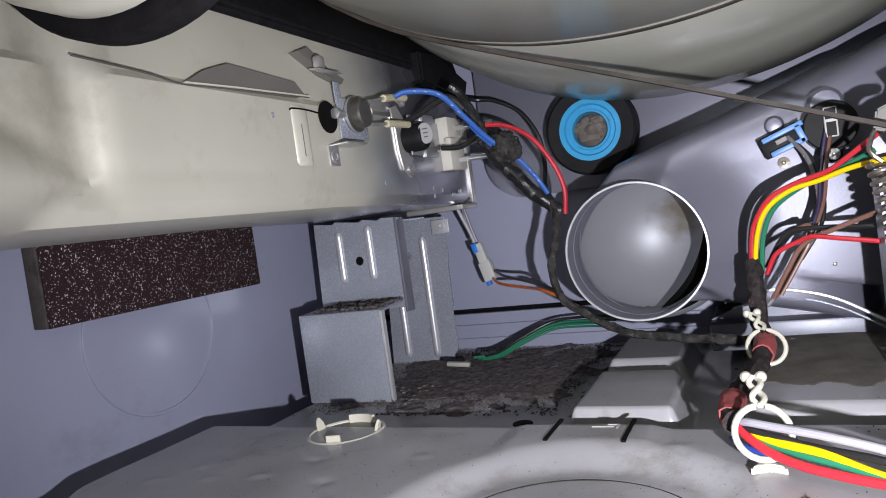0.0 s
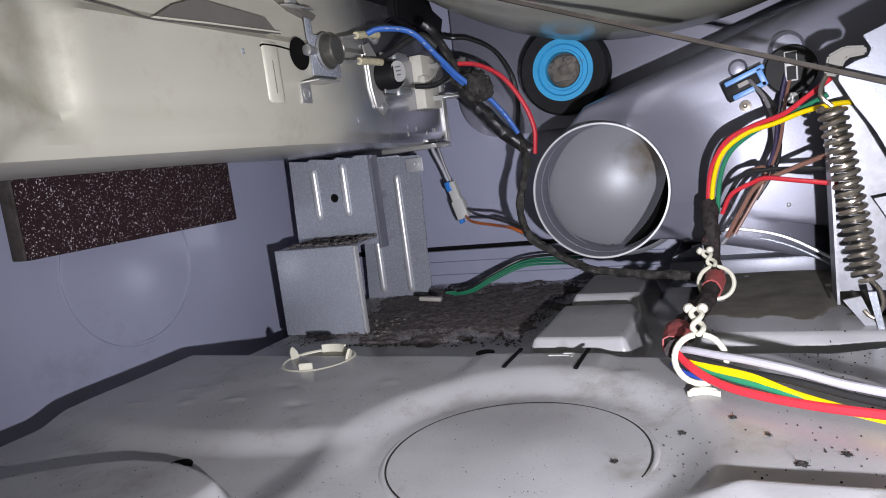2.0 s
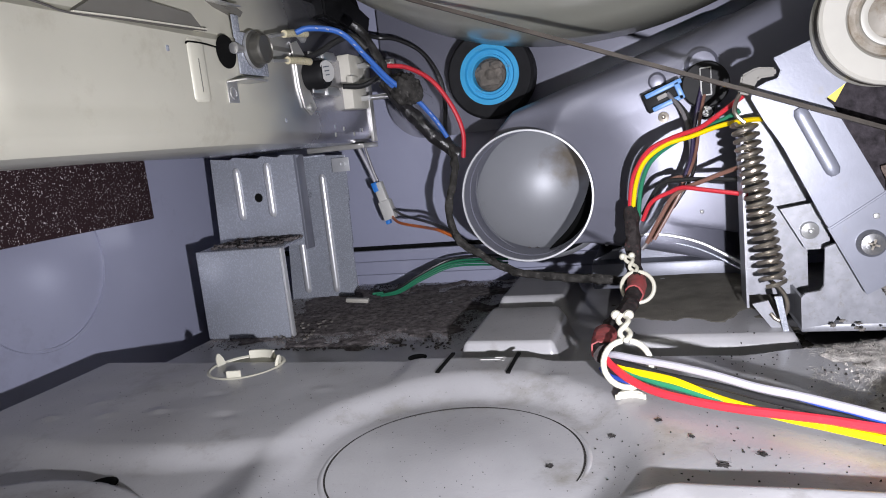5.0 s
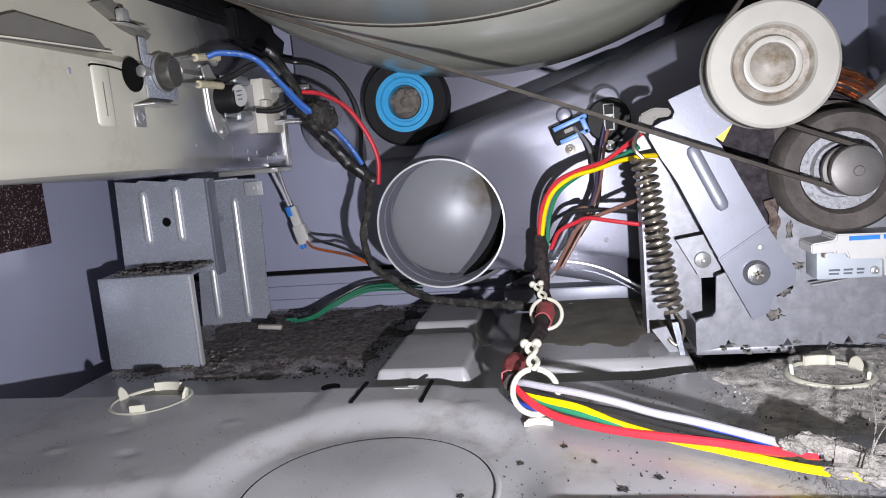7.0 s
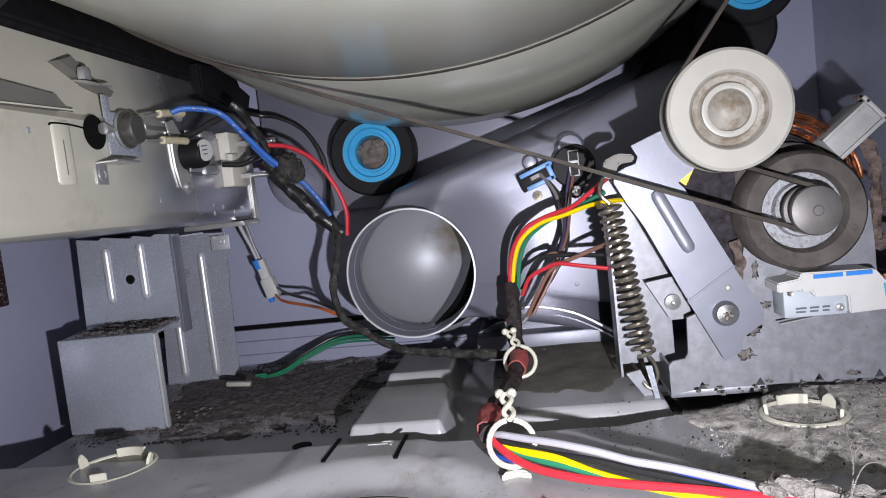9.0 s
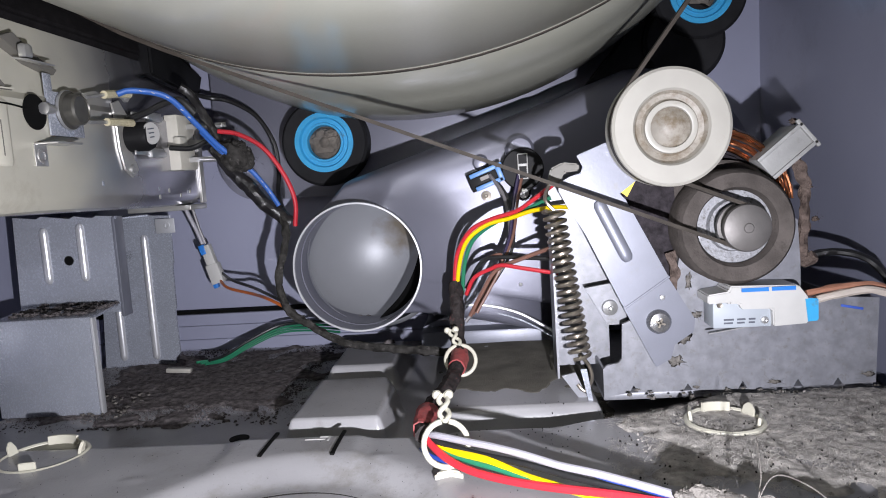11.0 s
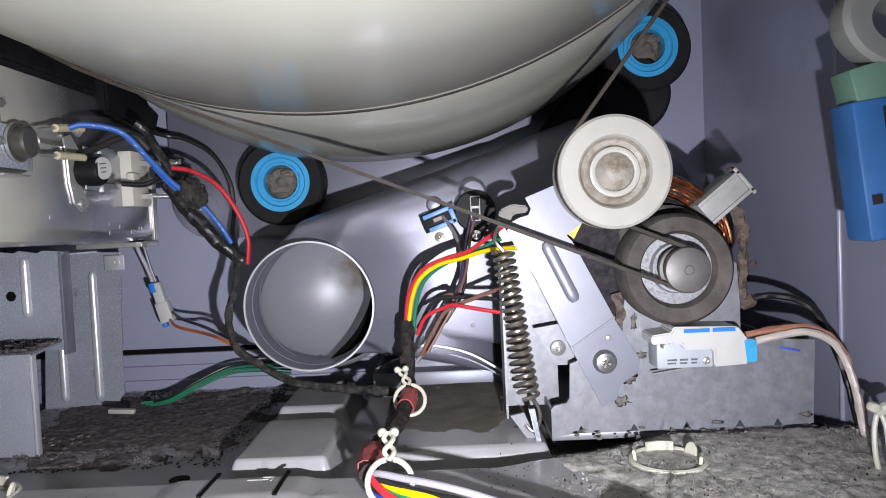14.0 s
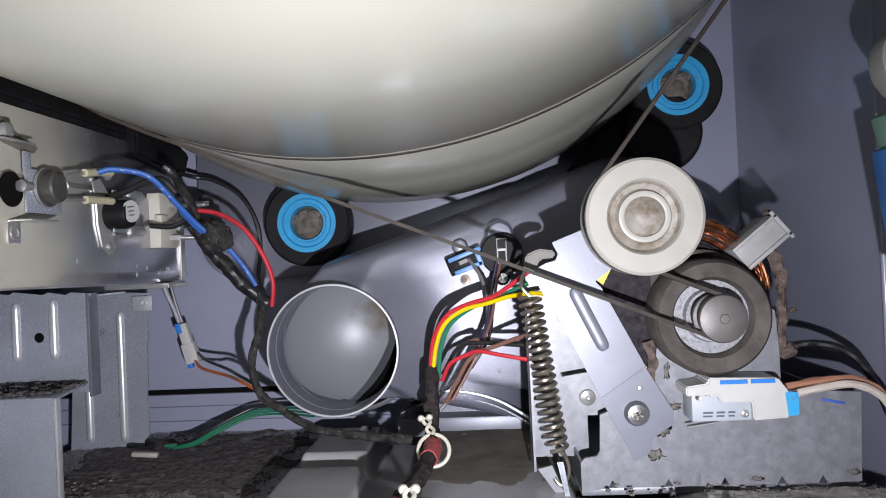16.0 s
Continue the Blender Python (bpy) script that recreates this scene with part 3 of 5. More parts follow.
# upper flange: its strong light is put into the paler steel
part("seam_flange", sweep([(-0.005, 0.535, 0.055), (0.012, 0.53, 0.061), (0.035, 0.53, 0.062), (0.065, 0.53, 0.054), (0.095, 0.53, 0.036)], 0.0013), RIB, duct, "pale metal seam flange")
part("seam_flange", sweep([(0.0, 0.536, 0.050), (0.020, 0.532, 0.0545), (0.045, 0.532, 0.0545), (0.070, 0.532, 0.046), (0.098, 0.532, 0.029)], 0.0010), GALV, duct, "pale metal seam flange")
part("rivet", lathe((0.0685, 0.531, 0.0770), (0.0685, 1, 0.0770), [(0, -0.001), (0.0015, 0), (0.0018, 0.003)], 12), STEEL, duct)
part("foot_plate", merge(box((-0.02, 0.56, 0.012), (0.125, 0.66, 0.034), 0.002), plate([(-0.02, 0.034), (0.03, 0.056), (0.075, 0.05), (0.125, 0.034)], "y", 0.58, 0.584)), ZINC, duct, "bright metal foot plate")

# ---- sensors on the duct ----
sens = thing("thermistor_connector", (0.044, 0.53, 0.166), "sky-blue thermistor plug screwed to the duct", "connector")
part("plug", merge(obox((0.044, 0.522, 0.166), (0.026, 0.012, 0.015), (0, -20, 0), 0.001)), BLACK, sens)
part("clip", merge(obox((0.045, 0.514, 0.1715), (0.027, 0.006, 0.0035), (0, -20, 0), 0.0006), obox((0.048, 0.514, 0.161), (0.023, 0.006, 0.0035), (0, -20, 0), 0.0006),
                   obox((0.056, 0.514, 0.169), (0.004, 0.006, 0.013), (0, -20, 0), 0.0006)), SENSORBLUE, sens, "sky-blue clip")
part("pin", obox((0.044, 0.513, 0.166), (0.007, 0.003, 0.003), (0, -20, 0)), DULLSTEEL, sens)
part("dome", lathe((0.041, 0.536, 0.178), (0.041, 0.5, 0.178), [(0.007, 0), (0.007, 0.004), (0.005, 0.007), (0, 0.008)], 24), DUCT, sens)
part("screw", lathe((0.0445, 0.532, 0.1512), (0.0445, 0.5, 0.1512), [(0.0042, 0), (0.004, 0.003), (0.0015, 0.0035), (0, 0.0025)], 20), SPRING, sens)
sens = thing("duct_thermostat", (0.074, 0.53, 0.173), "black round thermostat screwed to the duct", "thermostat")
part("plate", merge(lathe((0.074, 0.534, 0.171), (0.074, 0, 0.171), [(0.0165, 0), (0.0165, 0.020), (0.0155, 0.021), (0, 0.021)], 36), plate([(0.066, 0.168), (0.082, 0.168), (0.079, 0.148), (0.074, 0.1455), (0.069, 0.148)], "y", 0.515, 0.532, 0.001)), BLACK, sens)
part("cover", lathe((0.073, 0.536, 0.186), (0.073, 0.5, 0.186), [(0.0115, 0), (0.0115, 0.012), (0.009, 0.0155), (0, 0.0165)], 32), DUCT, sens, "bright domed cap")
part("terminal_block", merge(box((0.0700, 0.509, 0.163), (0.0780, 0.5135, 0.183), 0.0008)), WHITE, sens)
part("terminal", merge(box((0.0708, 0.508, 0.175), (0.0772, 0.5125, 0.182)), box((0.0712, 0.508, 0.164), (0.0768, 0.5125, 0.173))), BLACK, sens)
part("screw", lathe((0.074, 0.515, 0.152), (0.074, 0.49, 0.152), [(0.004, 0), (0.0038, 0.003), (0.0015, 0.0035), (0, 0.0025)], 20), STEEL, sens)

# ---- heater ----
heater = thing("heater_housing", (-0.29, 0.42, 0.15), "long dull aluminised steel heater housing with bright end", "heater")
HX = -0.235
outline = [(HX - 0.012, 0.1575), (HX - 0.004, 0.1590), (HX, 0.1650), (HX, 0.233), (HX - 0.005, 0.238), (HX - 0.012, 0.284), (-0.30, 0.29), (-0.36, 0.285), (-0.36, 0.1575)]
outline = outline[:3] + [(HX, 0.165 + 0.068 * k / 16) for k in range(1, 16)] + outline[3:]


def heater_dent(y, z):
    """Pressed shape of the side sheet: a cone-shaped swelling, the fold behind it and a faint crease."""
    d = -0.007 * math.exp(-((y - 0.201) / 0.011) ** 2) * step(0.162, 0.185, z)
    if y < 0.2:
        w = 0.004 + 0.5 * (0.2 - y)
        d += 0.6 * w * max(0, 1 - ((z - 0.182) / w) ** 2)
    d -= 0.0011 * math.exp(-((z - 0.188) / 0.005) ** 2) * step(0.2, 0.22, y) * step(0.36, 0.30, y)
    return d


bm = bmesh.new()
rings = []
for k in range(9):
    q = radians(90 * k / 8)
    f, y = 1 - 0.62 * (1 - math.sin(q)), 0.10 + 0.03 * (1 - math.cos(q))
    rings.append([bm.verts.new((-0.30 + (x + 0.30) * f, y, 0.205 + (z - 0.205) * f)) for x, z in outline])
for k in range(1, 61):
    y = 0.13 + (0.31 * k / 50 if k <= 50 else 0.31 + 0.195 * (k - 50) / 10)
    lift = 0.005 * step(0.60, 0.38, y)
    rings.append([bm.verts.new((x + (heater_dent(y, z) * step(0.130, 0.15, y) if x == HX else 0), y, z + lift * step(0.19, 0.165, z))) for x, z in outline])
for p, q in zip(rings, rings[1:]):
    for i in range(len(p)):
        bm.faces.new((p[i], p[(i + 1) % len(p)], q[(i + 1) % len(p)], q[i]))
bm.faces.new(rings[0])
bm.faces.new(rings[-1])
part("body", bm, HEAT_RUN, heater)
# shade thrown by the louvre flap, laid on as a grey patch
part("louvre_shade", plate([(0.263, 0.2335), (0.372, 0.2375), (0.361, 0.2465), (0.300, 0.2495), (0.280, 0.243)], "x", HX - 0.008, HX + 0.0004), SHADE_GREY, heater, "grey patch for the shade above the louvre lip")
part("lip", sweep([(HX + 0.0008, 0.2, 0.2385), (HX + 0.001, 0.24, 0.236), (HX + 0.0012, 0.263, 0.2332), (HX + 0.0012, 0.30, 0.2352), (HX + 0.0012, 0.373, 0.2375)], 0.0006, 6), DULLSTEEL, heater, "bent sheet lip")
part("lip", plate([(0.263, 0.2335), (0.300, 0.2352), (0.373, 0.2375), (0.373, 0.2383), (0.300, 0.2360), (0.263, 0.2343)], "x", HX - 0.004, HX + 0.0030), HEAT, heater)
part("rib", box((HX - 0.006, 0.351, 0.191), (HX + 0.0010, 0.370, 0.2325), 0.0033), HEAT, heater, sharp=80)
part("slit", box((HX + 0.0006, 0.360, 0.198), (HX + 0.0012, 0.3608, 0.219)), SHADE_GREY, heater)
part("hole", lathe((HX + 0.0004, 0.393, 0.226), (1, 0.393, 0.226), [(0.0112, 0), (0.0112, 0.0004), (0, 0.0004)], 32), HOLE, heater, "dark round opening")
part("crack", sweep([(HX + 0.0012, 0.350, 0.2270), (HX + 0.0012, 0.352, 0.2285), (HX + 0.0012, 0.368, 0.2288), (HX + 0.001, 0.385, 0.2275)], 0.0006, 5), HOLE, heater)
part("bracket", merge(box((HX, 0.389, 0.2055), (HX + 0.016, 0.416, 0.2068), 0.0004), box((HX, 0.388, 0.192), (HX + 0.001, 0.400, 0.206), 0.0004)), STEEL, heater, "small bent mounting tabs")
part("bracket", merge(obox((HX + 0.005, 0.392, 0.2565), (0.010, 0.026, 0.0010), (0, 10, 0), 0.0003), obox((HX + 0.004, 0.386, 0.262), (0.006, 0.008, 0.009), (0, 0, 0), 0.002)), STEEL, heater)
part("screw", lathe((HX + 0.001, 0.394, 0.1985), (1, 0.394, 0.1985), [(0.0046, 0), (0.0044, 0.0008), (0.0026, 0.001), (0.0024, 0.0004), (0, 0.0004)], 20), STEEL, heater)
# shade under the tab, laid on as a second grey patch
part("shadow_gap", plate([(0.372, 0.2690), (0.384, 0.2735), (0.405, 0.262), (0.424, 0.2565), (0.420, 0.2525), (0.398, 0.257)], "x", HX - 0.010, HX - 0.0015), SHADE_GREY, heater, "grey patch for the shade under the bent tab")
part("rivet", lathe((HX - 0.001, 0.506, 0.247), (1, 0.506, 0.247), [(0.004, 0), (0.004, 0.002), (0.002, 0.004), (0, 0.004)], 16), STEEL, heater)
for y, z in ((0.46, 0.178), (0.545, 0.172), (0.60, 0.168), (0.332, 0.221)):
    part("dimple", box((HX - 0.003, y, z), (HX + 0.0005, y + 0.003, z + 0.004), 0.0008), GALV, heater)
part("end_flange", merge(box((HX - 0.001, 0.628, 0.158), (HX + 0.0025, 0.638, 0.24), 0.001), box((HX - 0.06, 0.60, 0.1525), (HX + 0.002, 0.638, 0.1575), 0.001)), CHROME, heater, "folded end edge")

cover = thing("heater_cover", (-0.29, 0.5, 0.285), "black plastic cover lying on the heater below the drum", "cover")
part("shell", plate([(-0.35, 0.286), (HX - 0.016, 0.282), (HX - 0.010, 0.290), (HX - 0.014, 0.306), (-0.275, 0.335), (-0.35, 0.40)], "y", 0.30, 0.665, 0.002), SEAL, cover)
part("flap", plate([(0.56, 0.272), (0.655, 0.262), (0.668, 0.285), (0.60, 0.302), (0.56, 0.300)], "x", HX - 0.020, HX - 0.002, 0.002), BLACK, cover, "glossy black end flap")
therm = thing("heater_thermostat", (HX, 0.424, 0.23), "grey round thermostat with bright spade terminals on the heater", "thermostat")
part("mount", merge(box((HX + 0.0006, 0.405, 0.212), (HX + 0.0022, 0.442, 0.241), 0.0006), box((HX + 0.0006, 0.404, 0.236), (HX + 0.0016, 0.412, 0.252), 0.0004)), GALV, therm, "square steel mounting plate")
part("body", lathe((HX + 0.002, 0.424, 0.2295), (1, 0.424, 0.2295), [(0, 0), (0.0128, 0), (0.0132, 0.001), (0.0128, 0.0032), (0.0108, 0.0038), (0.0104, 0.0100), (0.0092, 0.0112), (0.0086, 0.0104), (0, 0.0104)], 40), BRONZE, therm)
part("rim", lathe((HX + 0.002, 0.424, 0.2295), (1, 0.424, 0.2295), [(0.0129, 0.0008), (0.0134, 0.0012), (0.0134, 0.0026), (0.0129, 0.0030)], 40), STEEL, therm, "bright crimped rim")
part("stud", lathe((HX + 0.004, 0.400, 0.2285), (HX + 0.004, 0, 0.2285), [(0, -0.006), (0.0028, -0.006), (0.0028, -0.001), (0.0040, 0.0), (0.0038, 0.003), (0, 0.0042)], 16), STEEL, therm)
for z, dz in ((0.2385, 0.0075), (0.2215, 0.003)):
    part("terminal", sweep([(HX + 0.0125, 0.432, z), (HX + 0.0132, 0.448, z + dz * 0.4), (HX + 0.0135, 0.462, z + dz * 0.7)], 0.0013, 8), STEEL, therm, "steel spade terminal")
    part("sleeve", sweep([(HX + 0.0134, 0.452, z + dz * 0.5), (HX + 0.0136, 0.470, z + dz * 0.85), (HX + 0.0140, 0.486, z + dz)], 0.0029, 10), CLEARSLEEVE, therm, "yellowed clear terminal sleeve")
fuse = thing("thermal_cutoff", (HX, 0.51, 0.216), "black thermal cut-off with pale disc on the heater", "thermostat")
part("mount", plate([(0.482, 0.240), (0.492, 0.243), (0.503, 0.232), (0.502, 0.206), (0.512, 0.190), (0.502, 0.184), (0.492, 0.190), (0.487, 0.206), (0.486, 0.225)], "x", HX + 0.0005, HX + 0.002), CHROME, fuse)
part("screw", lathe((HX + 0.002, 0.502, 0.1905), (1, 0.502, 0.1905), [(0.0036, 0), (0.0034, 0.0015), (0.001, 0.0025), (0, 0.0015)], 16), STEEL, fuse)
part("mount_ear", obox((HX + 0.004, 0.498, 0.2475), (0.006, 0.010, 0.0012), (0, -20, 0)), CHROME, fuse)
part("screw", lathe((HX + 0.002, 0.496, 0.2475), (1, 0.496, 0.2475), [(0.0032, 0), (0.0030, 0.0015), (0.001, 0.0022), (0, 0.0014)], 16), STEEL, fuse)
part("body", lathe((HX + 0.001, 0.504, 0.2155), (1, 0.498, 0.2155), [(0, 0), (0.0115, 0), (0.0115, 0.015), (0.0100, 0.018), (0, 0.018)], 32), BLACK, fuse)
part("disc", lathe((HX + 0.0195, 0.503, 0.2175), (HX + 0.0195 + 1, 0.503 - 0.25, 0.2175), [(0, 0), (0.0088, 0), (0.0086, 0.001), (0, 0.0012)], 32), WHITE, fuse, "pale printed disc")
for k in range(3):
    part("print_bar", obox((HX + 0.0209, 0.5005 + 0.0006 * k, 0.2208 - 0.0032 * k), (0.0002, 0.007 - 0.001 * k, 0.0009), (8, 0, -14)), INK, fuse)
for z in (0.233, 0.2035):
    part("terminal", merge(box((HX + 0.006, 0.500, z - 0.002), (HX + 0.0075, 0.552, z + 0.002), 0.0005), box((HX + 0.005, 0.522, z - 0.0038), (HX + 0.0095, 0.545, z + 0.0038), 0.001)), STEEL, fuse)
block = thing("ceramic_terminal_block", (HX, 0.588, 0.215), "cream ceramic heater terminal block with steel tabs", "terminal block")
blk = part("body", merge(box((HX - 0.002, 0.572, 0.1895), (HX + 0.010, 0.604, 0.2385), 0.001), box((HX - 0.002, 0.602, 0.1905), (HX + 0.009, 0.610, 0.204), 0.001), box((HX - 0.002, 0.602, 0.2225), (HX + 0.009, 0.609, 0.236), 0.001),
                         box((HX + 0.008, 0.566, 0.2065), (HX + 0.014, 0.580, 0.2185), 0.001)), CERAMIC, block)
for z, e in ((0.2285, 0.047), (0.214, 0.030), (0.1985, 0.045)):
    part("tab", merge(box((HX + 0.009, 0.590, z - 0.0022), (HX + e, 0.5912, z + 0.0022)), rod((HX + 0.020, 0.5906, z), (HX + e - 0.004, 0.5906, z - 0.001), 0.0026, 0.0022, 12)), STEEL, blk)
for y, z in ((0.545, 0.165), (0.563, 0.170), (0.585, 0.165), (0.605, 0.168)):
    part("dimple", box((HX - 0.003, y, z), (HX + 0.0006, y + 0.003, z + 0.004), 0.0008), CHROME, heater)

# ---- bracket that carries the heater ----
brk = thing("heater_support", (-0.3, 0.55, 0.0), "zinc-plated ribbed sheet metal heater support standing on the pan", "bracket")
part("rear_plate", plate([(-0.345, -0.004), (-0.300, -0.005), (-0.298, -0.003), (-0.2735, -0.004), (-0.2725, 0.006), (-0.2670, 0.012), (-0.2675, 0.055), (-0.2662, 0.058), (-0.2655, 0.100), (-0.2642, 0.102), (-0.2635, 0.148), (-0.335, 0.152)], "y", 0.618, 0.6205), GALV, brk)
part("front_plate", plate([(-0.368, 0.074), (-0.276, 0.070), (-0.2755, 0.148), (-0.272, 0.153), (-0.290, 0.1545), (-0.294, 0.1525), (-0.310, 0.1552), (-0.314, 0.1532), (-0.340, 0.1565), (-0.344, 0.1545), (-0.365, 0.157)], "y", 0.539, 0.5415), GALV, brk)
part("top_plate", box((-0.344, 0.5415, 0.149), (-0.285, 0.618, 0.1505)), GALV, brk)
part("seam_flange", box((-0.2765, 0.538, 0.066), (-0.2738, 0.552, 0.153), 0.0006), ZINC, brk, "bright folded edge")
part("side_plate", box((-0.3655, 0.5415, 0.0), (-0.364, 0.618, 0.148)), GALV, brk)
part("side_plate", box((-0.345, 0.475, 0.0), (-0.3435, 0.54, 0.0735)), GALV, brk)
part("box", merge(box((-0.347, 0.472, 0.001), (-0.2625, 0.4745, 0.079), 0.001), plate([(-0.346, 0.4745), (-0.264, 0.4745), (-0.278, 0.539), (-0.360, 0.539)], "z", 0.0765, 0.0785)), GALV, brk, "plain boxed lower part")
# ribs get the pale steel, which carries their white highlight
for x, y, z0, z1 in ((-0.3385, 0.539, 0.097, 0.147), (-0.3055, 0.539, 0.098, 0.149), (-0.2910, 0.618, 0.006, 0.131), (-0.3245, 0.618, 0.006, 0.066)):
    rib = lathe((0, 0, z0), (0, 0, 1), [(0, 0), (0.0022, 0.0006), (0.0036, 0.003), (0.0038, 0.006), (0.0038, z1 - z0 - 0.006), (0.0036, z1 - z0 - 0.003), (0.0022, z1 - z0 - 0.0006), (0, z1 - z0)], 20)
    rib.transform(Matrix.Translation((x, y + 0.0004, 0)))
    part("rib", rib, RIB, brk, "rib with its highlight as a pale tone")
# highlight along the box edge, added as a pale strip
part("edge", box((-0.2642, 0.4705, 0.002), (-0.2618, 0.4765, 0.0785), 0.0008), RIB, brk, "bright folded edge")
part("tab", merge(box((-0.2755, 0.612, 0.1315), (-0.2565, 0.6135, 0.1455), 0.0005), ring((-0.2640, 0.611, 0.1392), (-0.2640, 0.614, 0.1392), 0.0032, 0.0014)), RIB, brk)
for x, y, z in ((-0.3185, 0.5375, 0.1172), (-0.3085, 0.617, 0.112)):
    part("hole", lathe((x, y + 0.0012, z), (x, -1, z), [(0.0042, 0), (0.0042, 0.0002), (0, 0.0002)], 20), HOLE, brk)
# ---- foam pad ----
foam = thing("foam_pad", (XL + 0.007, 0.41, 0.107), "black glittering foam pad stuck on the side panel", "foam pad")
part("pad", box((XL, 0.2875, 0.109), (XL + 0.014, 0.5, 0.215), 0.0015), FOAM, foam)
part("cut_end", box((XL, 0.285, 0.1095), (XL + 0.0135, 0.2873, 0.2145), 0.001), GREYRUB, foam, "greyish cut end")

# ---- motor ----
mount = thing("motor_mount", (0.2, 0.43, 0.012), "zinc-plated motor mounting frame standing on the pan", "bracket")
foot = [(0.1155, 0.017), (0.1155, 0.036), (0.118, 0.0385), (0.126, 0.040), (0.128, 0.043), (0.129, 0.066), (0.150, 0.074), (0.163, 0.084), (0.166, 0.105), (0.172, 0.135), (0.226, 0.140), (0.2405, 0.128), (0.242, 0.10), (0.242, 0.079), (0.2905, 0.0755), (0.2885, 0.02)]
for x in (0.265, 0.24, 0.205, 0.17, 0.135):
    foot += [(x + 0.003, 0.0195), (x, 0.0245), (x - 0.003, 0.0195)]
part("front_plate", plate(foot, "y", 0.42, 0.4225), MOUNT, mount)
part("base_flange", box((0.1155, 0.422, 0.014), (0.288, 0.60, 0.019), 0.001), MOUNT, mount)
part("side_plate", box((0.2865, 0.4225, 0.018), (0.288, 0.56, 0.07)), MOUNT, mount)
part("side_plate", box((0.1155, 0.4225, 0.017), (0.117, 0.5, 0.036)), MOUNT, mount)
part("spring_plate", merge(box((0.088, 0.455, 0.03), (0.126, 0.4565, 0.16)), box((0.0865, 0.43, 0.028), (0.088, 0.4565, 0.135))), MOUNT, mount, "upright plate beside the spring")
part("hook_plate", plate([(0.088, 0.034), (0.097, 0.036), (0.106, 0.014), (0.103, 0.012)], "y", 0.416, 0.418), MOUNT, mount)
part("hook_blade", plate([(0.0995, 0.040), (0.1035, 0.040), (0.1085, 0.008), (0.106, 0.008)], "y", 0.4095, 0.411), GALV, mount, "bright blade end")
part("small_bracket", merge(plate([(0.108, 0.088), (0.135, 0.092), (0.135, 0.062), (0.122, 0.062)], "y", 0.437, 0.439)), MOUNT, mount)
part("screw", lathe((0.124, 0.437, 0.074), (0.124, 0, 0.074), [(0.0055, 0), (0.005, 0.003), (0.002, 0.004), (0, 0.002)], 20), STEEL, mount)
part("blue_mark", obox((0.2735, 0.4196, 0.0702), (0.014, 0.0006, 0.0016), (0, 12, 0), 0.0002), MARK, mount, "blue marker stroke")

MX, MZ = 0.196, 0.1285
motor = thing("drive_motor", (MX, 0.48, 0.03), "drive motor with grey ring, copper windings and steel pulley", "motor")
part("end_ring", lathe((MX, 0.398, MZ - 0.001), (MX, 1, MZ - 0.001), [(0.0225, 0.006), (0.0245, 0.001), (0.033, 0.0), (0.0355, 0.004), (0.0355, 0.024)], 64), GREYRUB, motor, "dusty grey rubber end ring")
part("end_bell", lathe((MX, 0.402, MZ), (MX, 1, MZ), [(0.0, 0.003), (0.013, 0.003), (0.014, 0.0), (0.0155, 0.0), (0.0165, 0.004), (0.025, 0.004), (0.025, 0.02)], 64), SPECKLED, motor, "lint-speckled bright end bell")
part("pulley", lathe((MX, 0.3795, MZ), (MX, 1, MZ), [(0, 0.0), (0.0025, 0.0001), (0.003, 0.0006), (0.010, 0.0008), (0.0135, 0.002), (0.0142, 0.0034), (0.0142, 0.0042), (0.0118, 0.005), (0.0118, 0.0118), (0.0142, 0.0128), (0.0142, 0.016), (0.008, 0.017), (0.008, 0.03)], 48), DULLSTEEL, motor, "domed steel motor pulley")
part("stator", lathe((MX, 0.424, MZ), (MX, 1, MZ), [(0, 0), (0.038, 0.0), (0.040, 0.002), (0.040, 0.10), (0, 0.10)], 48), GREYRUB, motor)
part("lint_fringe", sweep([(0.236, 0.428, 0.166), (0.243, 0.428, 0.1655), (0.2475, 0.429, 0.155), (0.2495, 0.43, 0.138), (0.2475, 0.43, 0.115), (0.2475, 0.429, 0.100), (0.2535, 0.425, 0.104)], 0.0034, 10, 0.0015, 0.9), LAMIN, motor, "brown lint fringe")


def windings(c, r, rr, a0, a1, k):
    bms = []
    for i in range(k):
        j = random.uniform(-1, 1)
        y = random.uniform(-0.009, 0.009)
        pts = []
        for q in range(9):
            a = radians(a0 + (a1 - a0) * q / 8)
            pts.append((c[0] + (r + rr * j) * math.cos(a), c[1] + y + random.uniform(-0.0012, 0.0012), c[2] + (r + rr * j) * math.sin(a)))
        bms.append(sweep(pts, 0.0008, 5, 0.006))
    return merge(*bms)


part("winding", windings((MX - 0.008, 0.437, MZ + 0.006), 0.049, 0.006, 46, 74, 26), COPPER, motor, "copper wire winding")["kind"] = "stuff"
part("winding", windings((MX - 0.009, 0.437, MZ + 0.009), 0.052, 0.004, 4, 26, 16), COPPER, motor, "copper wire winding")["kind"] = "stuff"
part("winding", windings((MX, 0.437, MZ), 0.045, 0.009, 110, 200, 30), DARKWIND, motor, "dark varnished winding")["kind"] = "stuff"
part("winding", windings((MX - 0.008, 0.441, MZ + 0.006), 0.048, 0.010, 40, 84, 40), DARKWIND, motor, "dark varnished winding")["kind"] = "stuff"
